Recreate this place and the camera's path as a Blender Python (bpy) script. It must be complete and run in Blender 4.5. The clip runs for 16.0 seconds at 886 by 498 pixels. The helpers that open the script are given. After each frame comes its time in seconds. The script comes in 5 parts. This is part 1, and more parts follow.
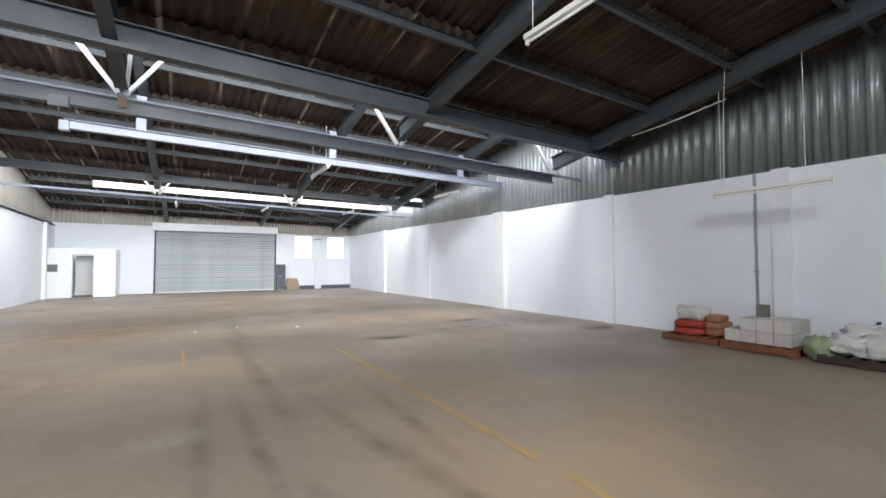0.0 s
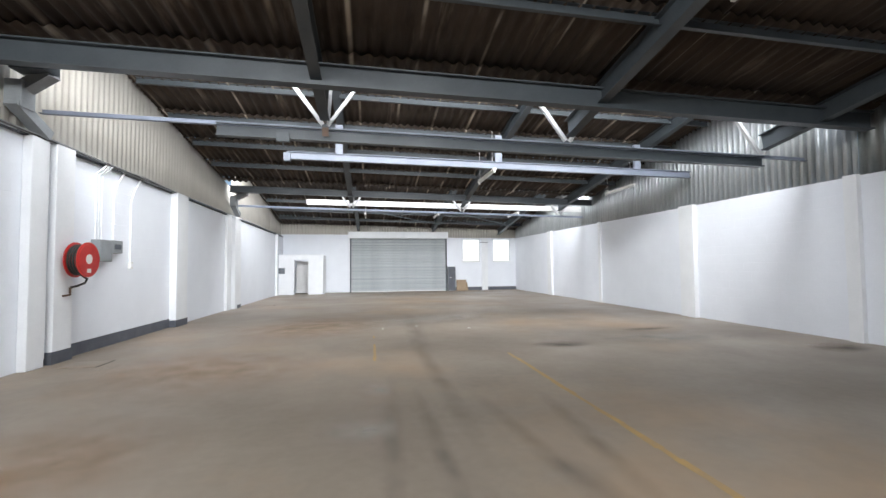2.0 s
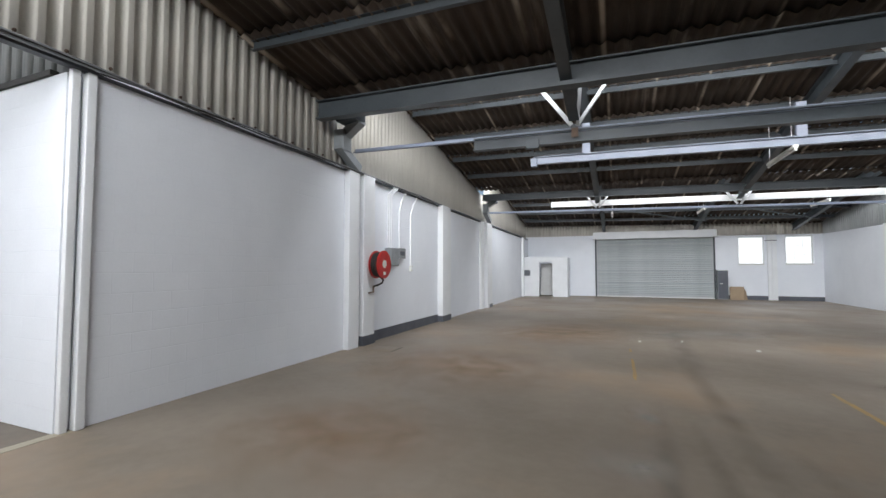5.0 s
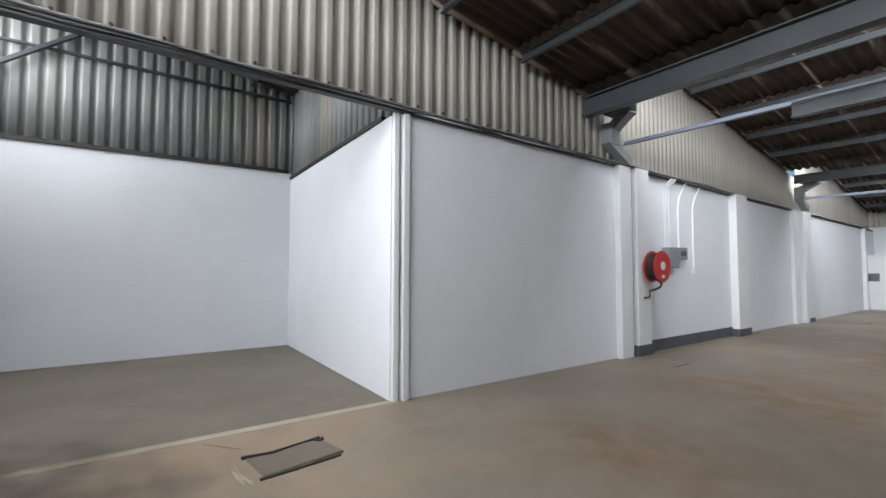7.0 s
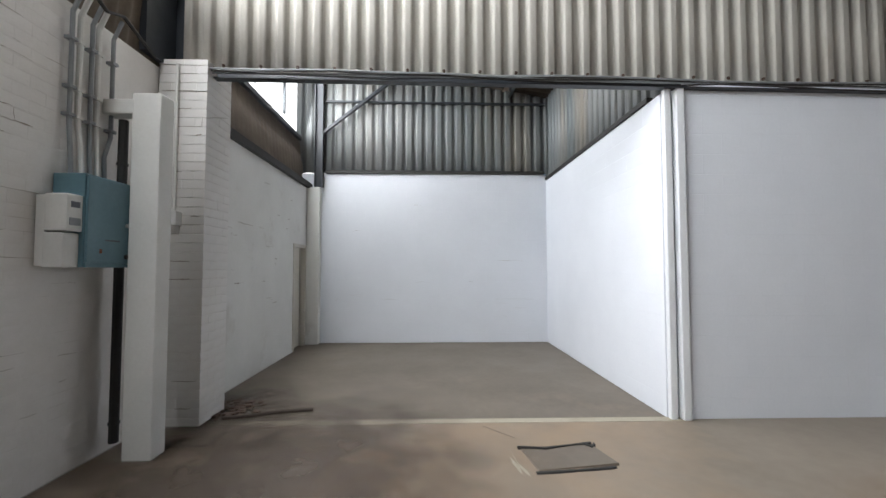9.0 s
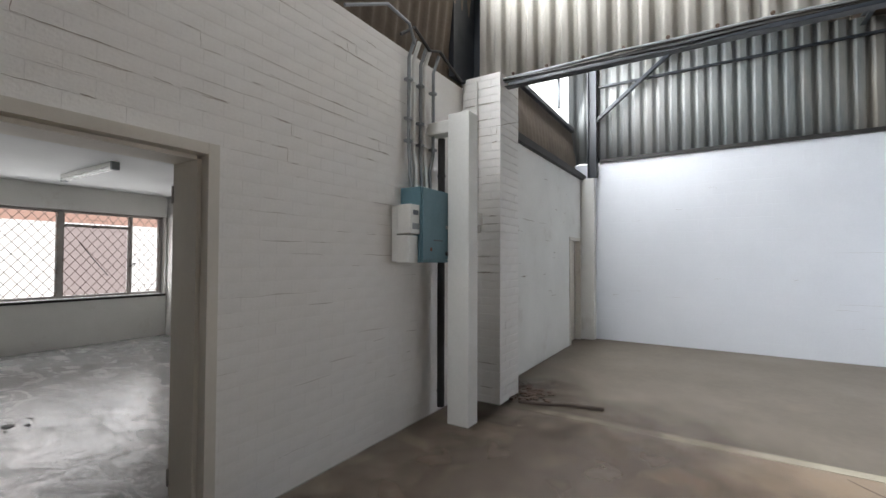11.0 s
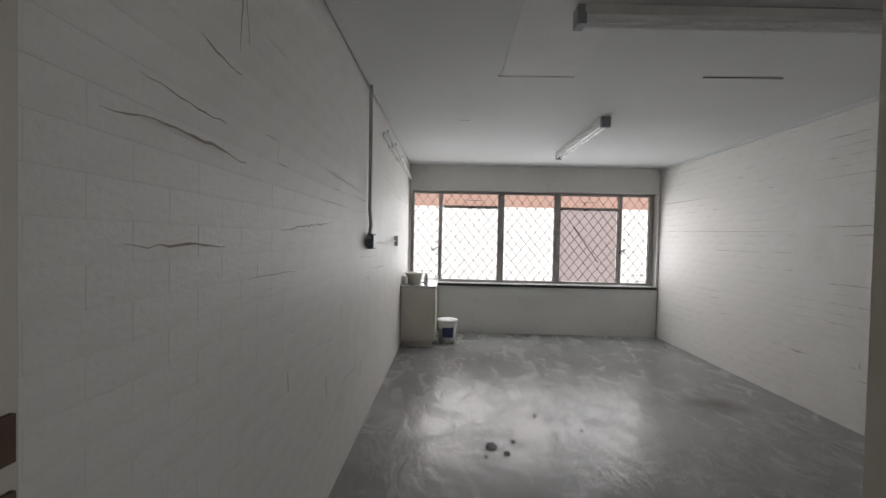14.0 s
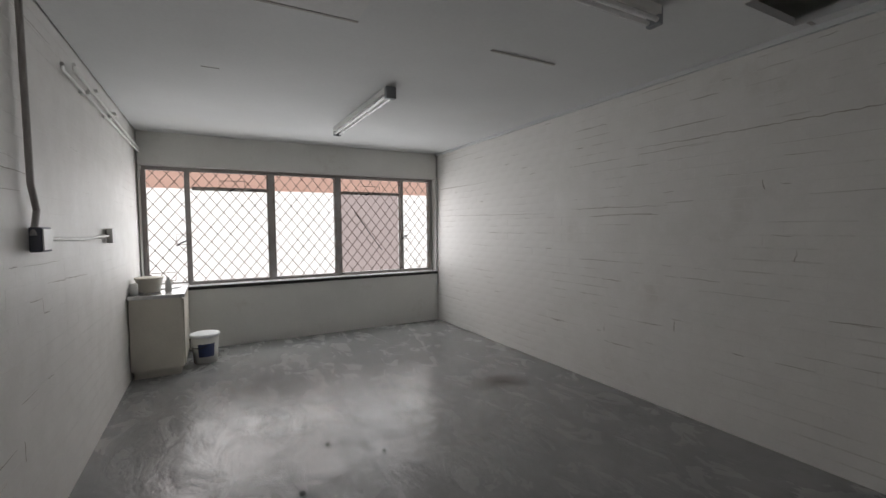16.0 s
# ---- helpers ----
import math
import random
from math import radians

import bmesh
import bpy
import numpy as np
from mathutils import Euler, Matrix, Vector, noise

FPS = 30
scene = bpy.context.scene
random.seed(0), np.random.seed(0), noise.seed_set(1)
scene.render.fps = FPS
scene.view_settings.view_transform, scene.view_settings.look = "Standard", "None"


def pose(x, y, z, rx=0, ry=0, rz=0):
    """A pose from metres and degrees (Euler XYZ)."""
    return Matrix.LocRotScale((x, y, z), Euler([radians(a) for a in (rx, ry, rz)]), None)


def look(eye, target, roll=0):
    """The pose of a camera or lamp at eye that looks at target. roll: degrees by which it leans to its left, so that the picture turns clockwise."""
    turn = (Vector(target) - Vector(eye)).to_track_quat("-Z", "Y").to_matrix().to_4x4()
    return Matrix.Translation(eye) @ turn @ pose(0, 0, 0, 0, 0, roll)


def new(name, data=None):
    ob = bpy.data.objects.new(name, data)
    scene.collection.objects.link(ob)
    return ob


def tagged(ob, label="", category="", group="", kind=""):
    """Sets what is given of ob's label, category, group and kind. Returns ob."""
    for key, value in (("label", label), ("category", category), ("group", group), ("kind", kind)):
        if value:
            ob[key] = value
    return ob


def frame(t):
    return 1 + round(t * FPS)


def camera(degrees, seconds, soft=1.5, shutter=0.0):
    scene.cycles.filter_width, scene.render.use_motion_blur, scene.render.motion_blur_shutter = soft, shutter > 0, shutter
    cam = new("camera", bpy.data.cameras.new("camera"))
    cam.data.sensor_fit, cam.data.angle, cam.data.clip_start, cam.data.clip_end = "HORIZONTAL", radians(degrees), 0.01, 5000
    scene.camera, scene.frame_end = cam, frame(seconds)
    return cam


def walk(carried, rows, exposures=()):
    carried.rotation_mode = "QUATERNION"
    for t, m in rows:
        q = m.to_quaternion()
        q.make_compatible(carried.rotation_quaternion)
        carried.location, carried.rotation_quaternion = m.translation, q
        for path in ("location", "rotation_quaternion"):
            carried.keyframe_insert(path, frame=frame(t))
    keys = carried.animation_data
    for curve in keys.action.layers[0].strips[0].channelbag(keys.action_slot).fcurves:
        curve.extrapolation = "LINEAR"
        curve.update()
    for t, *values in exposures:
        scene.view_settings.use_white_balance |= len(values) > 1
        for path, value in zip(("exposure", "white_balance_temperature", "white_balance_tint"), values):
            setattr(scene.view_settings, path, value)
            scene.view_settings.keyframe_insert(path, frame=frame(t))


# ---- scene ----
cam = camera(92.3, 16.0)
PATH = [
    (0, (4.724, -2.794, 1.328), (5.762, -1.086, 1.401), -0.1),
    (0.5, (4.734, -2.748, 1.343), (5.593, -0.943, 1.42), -0.1),
    (1, (4.739, -2.682, 1.361), (5.416, -0.802, 1.443), -0.1),
    (1.5, (4.742, -2.615, 1.389), (5.243, -0.68, 1.468), -0.5),
    (2, (4.692, -2.616, 1.369), (5.022, -0.645, 1.451), -0.5),
    (2.5, (4.708, -2.525, 1.415), (4.886, -0.534, 1.495), -0.5),
    (3, (4.704, -2.485, 1.452), (4.724, -0.487, 1.532), -0.6),
    (5.5, (4.442, -2.406, 1.449), (3.439, -0.678, 1.545), 0.1),
    (6, (4.36, -2.414, 1.453), (3.113, -0.854, 1.553), -0.0),
    (6.5, (4.301, -2.432, 1.461), (2.877, -1.031, 1.561), 0.0),
    (7, (4.246, -2.424, 1.452), (2.599, -1.294, 1.551), 0.1),
    (7.5, (4.18, -2.406, 1.44), (2.35, -1.603, 1.536), 0.3),
    (8, (4.17, -2.443, 1.466), (2.239, -1.931, 1.552), 0.4),
    (8.5, (4.146, -2.481, 1.461), (2.167, -2.205, 1.55), 0.1),
    (11, (4.102, -2.79, 1.502), (2.415, -3.863, 1.549), 0.2),
    (11.5, (3.956, -2.967, 1.479), (2.568, -4.406, 1.516), 0.1),
    (12, (3.745, -3.237, 1.472), (2.742, -4.968, 1.476), 0.5),
    (12.5, (3.539, -3.669, 1.464), (2.89, -5.561, 1.459), 0.9),
    (13, (3.372, -4.121, 1.459), (3.09, -6.101, 1.444), 1.4),
    (13.5, (3.259, -4.59, 1.508), (3.243, -6.59, 1.471), 1.3),
    (14, (3.283, -5.012, 1.506), (3.316, -7.011, 1.462), 1.2),
    (14.5, (3.212, -5.467, 1.494), (3.273, -7.465, 1.437), -0.4),
    (15, (3.231, -5.688, 1.458), (2.93, -7.664, 1.396), -0.7),
    (15.5, (3.191, -5.763, 1.513), (2.47, -7.626, 1.425), -0.6),
    (16, (3.186, -5.705, 1.517), (2.235, -7.462, 1.417), -0.6),
]
walk(cam, [(t, look(e, g, r)) for t, e, g, r in PATH],
     exposures=[(0, 0.25), (1.5, 0.15), (3.0, 0.0), (5.5, -0.48), (7.0, -0.48), (8.5, -0.32), (11.0, -0.05), (12.0, 0.42), (12.5, 0.45), (13.0, 0.6), (13.5, 0.45), (14.0, -0.1), (14.5, -0.28), (15.0, -0.3), (15.5, -0.42), (16.0, -0.26)])

# ---- world and light ----
world = bpy.data.worlds.new("sky")
world.use_nodes = True
scene.world = world
wn = world.node_tree.nodes
sky = wn.new("ShaderNodeTexSky")
sky.sky_type, sky.sun_disc = "NISHITA", False
sky.sun_elevation, sky.sun_rotation = radians(55), radians(200)
wn["Background"].inputs["Strength"].default_value = 0.12
world.node_tree.links.new(sky.outputs["Color"], wn["Background"].inputs["Color"])
sun = new("sun", bpy.data.lights.new("sun", "SUN"))
sun.data.energy, sun.data.angle, sun.data.color = 0.8, radians(15), (1.0, 0.97, 0.93)
sun.matrix_world = look((0, 0, 20), (3, 9, 5))


def skylight(name, x0, x1, y0, z0, y1, z1, watts):
    """Daylight in a north-light opening: the pane leans from (y0, z0) up to (y1, z1) and shines into the hall."""
    lamp = new(name, bpy.data.lights.new(name, "AREA"))
    d = lamp.data
    d.shape, d.size, d.size_y = "RECTANGLE", x1 - x0, math.hypot(y1 - y0, z1 - z0)
    d.energy, d.color = watts, (0.945, 0.965, 1.0)
    c = Vector(((x0 + x1) / 2, (y0 + y1) / 2, (z0 + z1) / 2))
    n = Vector((0, z1 - z0, -(y1 - y0))).normalized()
    lamp.matrix_world = look(c, c + n)
    return lamp


skylight("daylight_annexe", -4.2, -0.15, -5.05, 4.15, -4.75, 5.45, 285)
# Presumed, unseen front opening: lamp added to brighten this end of the hall.
skylight("daylight_front_fill", 0.3, 6.6, -4.95, 4.55, -4.75, 5.5, 700)
skylight("daylight_middle", 0.8, 11.8, 3.75, 4.35, 4.3, 5.35, 610)
skylight("daylight_rear", 0.1, 12.9, 12.65, 4.25, 13.2, 4.95, 680)
office_day = new("daylight_office", bpy.data.lights.new("daylight_office", "AREA"))
office_day.data.shape, office_day.data.size, office_day.data.size_y = "RECTANGLE", 3.7, 1.2
office_day.data.energy, office_day.data.color = 42, (0.98, 0.98, 1.0)
office_day.matrix_world = look((1.95, -11.92, 1.57), (1.95, -8, 1.07))


# ---- materials ----
def material(name, a, b, rough=0.7, metal=0.0, scale=3.0, fine=40.0, bump=0.2, stretch=(1, 1, 1), stain=None, stain_scale=0.6, stain_lo=0.55, stain_hi=0.75, rough2=None, per_object=0.0, dist=0.01):
    """Two colours mixed by coarse and fine noise, an optional stain colour, and fine relief."""
    m = bpy.data.materials.new(name)
    m.use_nodes = True
    t, n = m.node_tree, m.node_tree.nodes
    p = n["Principled BSDF"]
    co = n.new("ShaderNodeTexCoord")
    mp = n.new("ShaderNodeMapping")
    mp.inputs["Scale"].default_value = stretch
    t.links.new(co.outputs["Object"], mp.inputs["Vector"])

    def noise_tex(s, detail, rough_=0.6):
        x = n.new("ShaderNodeTexNoise")
        x.inputs["Scale"].default_value, x.inputs["Detail"].default_value, x.inputs["Roughness"].default_value = s, detail, rough_
        t.links.new(mp.outputs["Vector"], x.inputs["Vector"])
        return x.outputs["Fac"]

    def ramp(src, lo, hi):
        r = n.new("ShaderNodeMapRange")
        r.inputs["From Min"].default_value, r.inputs["From Max"].default_value = lo, hi
        t.links.new(src, r.inputs["Value"])
        return r.outputs["Result"]

    def mix(fac, c1, c2):
        x = n.new("ShaderNodeMix")
        x.data_type = "RGBA"
        t.links.new(fac, x.inputs["Factor"])
        for sock, c in ((x.inputs[6], c1), (x.inputs[7], c2)):
            if isinstance(c, tuple):
                sock.default_value = (*c, 1)
            else:
                t.links.new(c, sock)
        return x.outputs[2]

    coarse, small = noise_tex(scale, 5), noise_tex(fine, 4)
    add = n.new("ShaderNodeMath")
    add.operation = "MULTIPLY_ADD"
    add.inputs[1].default_value = 0.45
    t.links.new(small, add.inputs[0])
    t.links.new(coarse, add.inputs[2])
    col = mix(ramp(add.outputs[0], 0.5, 0.95), a, b)
    if stain:
        col = mix(ramp(noise_tex(stain_scale, 6, 0.65), stain_lo, stain_hi), col, stain)
    if per_object:
        info = n.new("ShaderNodeObjectInfo")
        hsv = n.new("ShaderNodeHueSaturation")
        r = n.new("ShaderNodeMapRange")
        r.inputs["To Min"].default_value, r.inputs["To Max"].default_value = 1 - per_object, 1 + per_object * 0.4
        t.links.new(info.outputs["Random"], r.inputs["Value"])
        t.links.new(r.outputs["Result"], hsv.inputs["Value"])
        t.links.new(col, hsv.inputs["Color"])
        col = hsv.outputs["Color"]
    t.links.new(col, p.inputs["Base Color"])
    p.inputs["Metallic"].default_value = metal
    if rough2 is None:
        rough2 = min(1.0, rough + 0.12)
    rr = n.new("ShaderNodeMapRange")
    rr.inputs["From Min"].default_value, rr.inputs["From Max"].default_value = 0.35, 0.7
    rr.inputs["To Min"].default_value, rr.inputs["To Max"].default_value = rough, rough2
    t.links.new(coarse, rr.inputs["Value"])
    t.links.new(rr.outputs["Result"], p.inputs["Roughness"])
    if bump:
        bp = n.new("ShaderNodeBump")
        bp.inputs["Strength"].default_value, bp.inputs["Distance"].default_value = bump, dist
        t.links.new(add.outputs[0], bp.inputs["Height"])
        t.links.new(bp.outputs["Normal"], p.inputs["Normal"])
    return m


def block_relief(m, length, course, strength, swap="XZ"):
    """Faint block courses pressed through paint, on top of the fine relief."""
    t, n = m.node_tree, m.node_tree.nodes
    p = n["Principled BSDF"]
    co = n.new("ShaderNodeTexCoord")
    sep, com = n.new("ShaderNodeSeparateXYZ"), n.new("ShaderNodeCombineXYZ")
    t.links.new(co.outputs["Object"], sep.inputs[0])
    t.links.new(sep.outputs[swap[0]], com.inputs["X"])
    t.links.new(sep.outputs[swap[1]], com.inputs["Y"])
    br = n.new("ShaderNodeTexBrick")
    br.inputs["Scale"].default_value = 1.0
    br.inputs["Brick Width"].default_value, br.inputs["Row Height"].default_value = length, course
    br.inputs["Mortar Size"].default_value, br.inputs["Mortar Smooth"].default_value = 0.005, 0.8
    t.links.new(com.outputs[0], br.inputs["Vector"])
    bp = n.new("ShaderNodeBump")
    bp.invert = True
    bp.inputs["Strength"].default_value, bp.inputs["Distance"].default_value = strength, 0.004
    t.links.new(br.outputs["Fac"], bp.inputs["Height"])
    old = p.inputs["Normal"].links[0].from_node
    t.links.new(old.outputs["Normal"], bp.inputs["Normal"])
    t.links.new(bp.outputs["Normal"], p.inputs["Normal"])
    return m


# Emission stands in for daylight on walls, panes and sky that are no lamps.
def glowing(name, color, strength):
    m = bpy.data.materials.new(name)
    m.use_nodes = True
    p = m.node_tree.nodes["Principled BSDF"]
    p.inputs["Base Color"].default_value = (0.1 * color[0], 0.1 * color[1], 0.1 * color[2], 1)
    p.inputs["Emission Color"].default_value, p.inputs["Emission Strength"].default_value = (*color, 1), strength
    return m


WHITE_Y = block_relief(material("white_wall_paint_side", (0.79, 0.82, 0.87), (0.73, 0.76, 0.81), 0.6, scale=0.9, bump=0.12), 0.4, 0.2, 0.5, "YZ")
WHITE_X = block_relief(material("white_wall_paint_end", (0.79, 0.82, 0.87), (0.73, 0.76, 0.81), 0.6, scale=0.9, bump=0.12), 0.4, 0.2, 0.5, "XZ")
WHITE = material("white_paint", (0.80, 0.82, 0.84), (0.73, 0.75, 0.77), 0.55, scale=2, bump=0.15)
OLD_WHITE = material("aged_white_paint", (0.74, 0.74, 0.71), (0.66, 0.66, 0.63), 0.55, scale=1.5, bump=0.3, stain=(0.50, 0.47, 0.42), stain_scale=1.7, stain_lo=0.6, stain_hi=0.85)
MORTAR = material("painted_mortar", (0.77, 0.755, 0.73), (0.71, 0.695, 0.665), 0.6, scale=4, bump=0.3, stain=(0.5, 0.47, 0.43), stain_scale=1.6, stain_lo=0.55, stain_hi=0.7)
CEIL = material("ceiling_board_paint", (0.66, 0.67, 0.67), (0.59, 0.60, 0.60), 0.75, scale=0.8, bump=0.08, stain=(0.6, 0.6, 0.58), stain_scale=0.5)
PATCH = material("newer_ceiling_board_paint", (0.71, 0.71, 0.70), (0.6, 0.6, 0.59), 0.7, scale=1.6, bump=0.08)
CONCRETE = material("hall_concrete", (0.285, 0.24, 0.19), (0.215, 0.18, 0.145), 0.4, scale=0.35, fine=9, bump=0.06, stain=(0.36, 0.255, 0.165), stain_scale=0.22, stain_lo=0.5, stain_hi=0.72, rough2=0.62)
ANNEXE_FLOOR = material("annexe_concrete", (0.185, 0.155, 0.12), (0.14, 0.115, 0.09), 0.5, scale=0.6, fine=12, bump=0.08, stain=(0.25, 0.2, 0.15), stain_scale=0.4)
OFFICE_FLOOR = material("burnished_grey_screed", (0.29, 0.292, 0.29), (0.225, 0.227, 0.226), 0.12, scale=2.4, fine=9, bump=0.3, stain=(0.3, 0.3, 0.29), stain_scale=0.9, stain_lo=0.5, stain_hi=0.7, rough2=0.38, dist=0.02)


def scuffed(m, scale, lo, hi, strength):
    """Trowelled and trodden screed: polished and dull patches with ragged rims, pressed into the relief too."""
    t, n = m.node_tree, m.node_tree.nodes
    p = n["Principled BSDF"]
    co, mp, nz = n.new("ShaderNodeTexCoord"), n.new("ShaderNodeMapping"), n.new("ShaderNodeTexNoise")
    mp.inputs["Scale"].default_value = (1.5, 0.8, 1)
    mp.inputs["Rotation"].default_value = (0, 0, 0.5)
    nz.inputs["Scale"].default_value, nz.inputs["Detail"].default_value = scale, 9
    nz.inputs["Roughness"].default_value, nz.inputs["Distortion"].default_value = 0.62, 1.2
    t.links.new(co.outputs["Object"], mp.inputs["Vector"])
    t.links.new(mp.outputs["Vector"], nz.inputs["Vector"])
    r = n.new("ShaderNodeMapRange")
    r.inputs["From Min"].default_value, r.inputs["From Max"].default_value = 0.42, 0.58
    r.inputs["To Min"].default_value, r.inputs["To Max"].default_value = lo, hi
    t.links.new(nz.outputs["Fac"], r.inputs["Value"])
    t.links.new(r.outputs["Result"], p.inputs["Roughness"])
    bp = n.new("ShaderNodeBump")
    bp.inputs["Strength"].default_value, bp.inputs["Distance"].default_value = strength, 0.02
    t.links.new(nz.outputs["Fac"], bp.inputs["Height"])
    t.links.new(p.inputs["Normal"].links[0].from_socket, bp.inputs["Normal"])
    t.links.new(bp.outputs["Normal"], p.inputs["Normal"])
    return m


scuffed(OFFICE_FLOOR, 2.8, 0.12, 0.3, 0.4)
ASBESTOS = material("brown_fibre_cement_roof", (0.062, 0.043, 0.03), (0.03, 0.021, 0.015), 0.9, scale=1.1, fine=20, bump=0.3, stretch=(4, 0.35, 1), stain=(0.17, 0.14, 0.11), stain_scale=1.0, stain_lo=0.57, stain_hi=0.72)


def lap_streaks(m, pitch, color):
    """Pale dust that has crept through the side laps of roof sheets, in broken lines down the slope."""
    t, n = m.node_tree, m.node_tree.nodes
    p = n["Principled BSDF"]
    co, sep = n.new("ShaderNodeTexCoord"), n.new("ShaderNodeSeparateXYZ")
    t.links.new(co.outputs["Object"], sep.inputs[0])
    fold = n.new("ShaderNodeMath")
    fold.operation = "PINGPONG"
    fold.inputs[1].default_value = pitch / 2
    t.links.new(sep.outputs["X"], fold.inputs[0])
    band = n.new("ShaderNodeMapRange")
    band.inputs["From Min"].default_value, band.inputs["From Max"].default_value = 0.04, 0.012
    t.links.new(fold.outputs[0], band.inputs["Value"])
    mp, nz = n.new("ShaderNodeMapping"), n.new("ShaderNodeTexNoise")
    mp.inputs["Scale"].default_value = (1.6, 0.7, 1)
    t.links.new(co.outputs["Object"], mp.inputs["Vector"])
    t.links.new(mp.outputs["Vector"], nz.inputs["Vector"])
    nz.inputs["Scale"].default_value, nz.inputs["Detail"].default_value = 1.2, 5
    gap = n.new("ShaderNodeMapRange")
    gap.inputs["From Min"].default_value, gap.inputs["From Max"].default_value = 0.42, 0.62
    t.links.new(nz.outputs["Fac"], gap.inputs["Value"])
    both, mix = n.new("ShaderNodeMath"), n.new("ShaderNodeMix")
    both.operation = "MULTIPLY"
    t.links.new(band.outputs["Result"], both.inputs[0])
    t.links.new(gap.outputs["Result"], both.inputs[1])
    mix.data_type = "RGBA"
    t.links.new(both.outputs[0], mix.inputs["Factor"])
    t.links.new(p.inputs["Base Color"].links[0].from_socket, mix.inputs[6])
    mix.inputs[7].default_value = (*color, 1)
    t.links.new(mix.outputs[2], p.inputs["Base Color"])
    return m


lap_streaks(ASBESTOS, 0.885, (0.42, 0.36, 0.29))
PALE_SHEET = material("pale_fibre_cement_cladding", (0.52, 0.50, 0.45), (0.42, 0.40, 0.36), 0.8, scale=1.3, bump=0.2, stretch=(1, 1, 0.3), stain=(0.30, 0.27, 0.22), stain_scale=1.5, stain_lo=0.58, stain_hi=0.8)
# Tones carry the light: rear cladding paler under the skylights, front darker.
GALV_SKYLIT = material("galvanised_cladding_skylit", (0.5, 0.53, 0.54), (0.34, 0.37, 0.38), 0.36, metal=0.4, scale=1.5, bump=0.1, stretch=(1, 1, 0.25))
GALV_DIM = material("galvanised_cladding_dim", (0.29, 0.32, 0.32), (0.18, 0.205, 0.21), 0.34, metal=0.4, scale=1.5, bump=0.12, stretch=(1, 1, 0.25), stain=(0.33, 0.32, 0.30), stain_scale=1.1)
GALV_OLD = material("weathered_galvanised_cladding", (0.33, 0.335, 0.325), (0.16, 0.185, 0.195), 0.55, metal=0.2, scale=0.9, bump=0.1, stretch=(1, 1, 0.12), stain=(0.3, 0.275, 0.235), stain_scale=1.1, stain_lo=0.5, stain_hi=0.7)
DARK_SHEET = material("dark_brown_sheet", (0.20, 0.165, 0.13), (0.13, 0.105, 0.085), 0.85, scale=1.5, bump=0.25)
STEEL = material("grey_painted_steel", (0.062, 0.074, 0.083), (0.045, 0.054, 0.062), 0.42, scale=2, bump=0.08, stain=(0.17, 0.15, 0.13), stain_scale=1.0, stain_lo=0.66, stain_hi=0.8)
LIGHT_STEEL = material("pale_blue_steel", (0.19, 0.215, 0.27), (0.15, 0.17, 0.215), 0.4, scale=2, bump=0.06, stain=(0.3, 0.25, 0.2), stain_scale=0.9, stain_lo=0.68, stain_hi=0.8)
WHITE_STEEL = material("white_painted_steel", (0.72, 0.73, 0.73), (0.6, 0.6, 0.59), 0.45, scale=2.5, bump=0.08)
PALE_STEEL = material("pale_grey_steel", (0.46, 0.47, 0.48), (0.36, 0.365, 0.37), 0.45, scale=2.5, bump=0.08)
DARK_STEEL = material("dark_blue_column_paint", (0.026, 0.032, 0.04), (0.018, 0.022, 0.028), 0.4, scale=4, bump=0.15, stain=(0.4, 0.4, 0.39), stain_scale=5, stain_lo=0.78, stain_hi=0.8)
SHUTTER = material("galvanised_shutter", (0.42, 0.45, 0.46), (0.34, 0.365, 0.375), 0.42, metal=0.6, scale=1.2, bump=0.06, stain=(0.34, 0.3, 0.26), stain_scale=0.8, stain_lo=0.65, stain_hi=0.8, per_object=0.1)
DARK_GREY = material("dark_grey_skirting_paint", (0.10, 0.11, 0.13), (0.075, 0.082, 0.1), 0.5, scale=3)
GREY = material("grey_enclosure_paint", (0.27, 0.29, 0.30), (0.22, 0.235, 0.245), 0.45, scale=5)
TEAL = material("teal_enclosure_paint", (0.115, 0.22, 0.265), (0.09, 0.175, 0.215), 0.4, scale=4, bump=0.08, stain=(0.1, 0.11, 0.11), stain_scale=3, stain_lo=0.68, stain_hi=0.8)
RED = material("red_reel_paint", (0.55, 0.03, 0.022), (0.42, 0.02, 0.018), 0.35, scale=6, bump=0.05)
BLACK = material("black_rubber", (0.02, 0.02, 0.02), (0.035, 0.033, 0.03), 0.6, scale=6)
BEIGE = material("cream_door_frame_paint", (0.61, 0.58, 0.515), (0.55, 0.52, 0.46), 0.45, scale=1.2, bump=0.06, stretch=(1, 1, 0.6), stain=(0.4, 0.34, 0.26), stain_scale=0.9, stain_lo=0.66, stain_hi=0.82)
PLASTIC = material("white_plastic", (0.72, 0.72, 0.69), (0.64, 0.64, 0.61), 0.4, scale=6)
CREAM = material("cream_laminate", (0.66, 0.63, 0.55), (0.58, 0.55, 0.48), 0.4, scale=3, bump=0.05)
WOOD = material("pallet_timber", (0.25, 0.155, 0.09), (0.16, 0.095, 0.055), 0.8, scale=4, stretch=(1, 6, 1), bump=0.3, per_object=0.25)
DARK_WOOD_AND_VOID = material("dark_timber_and_void", (0.06, 0.045, 0.035), (0.04, 0.03, 0.025), 0.8, scale=4, bump=0.3)
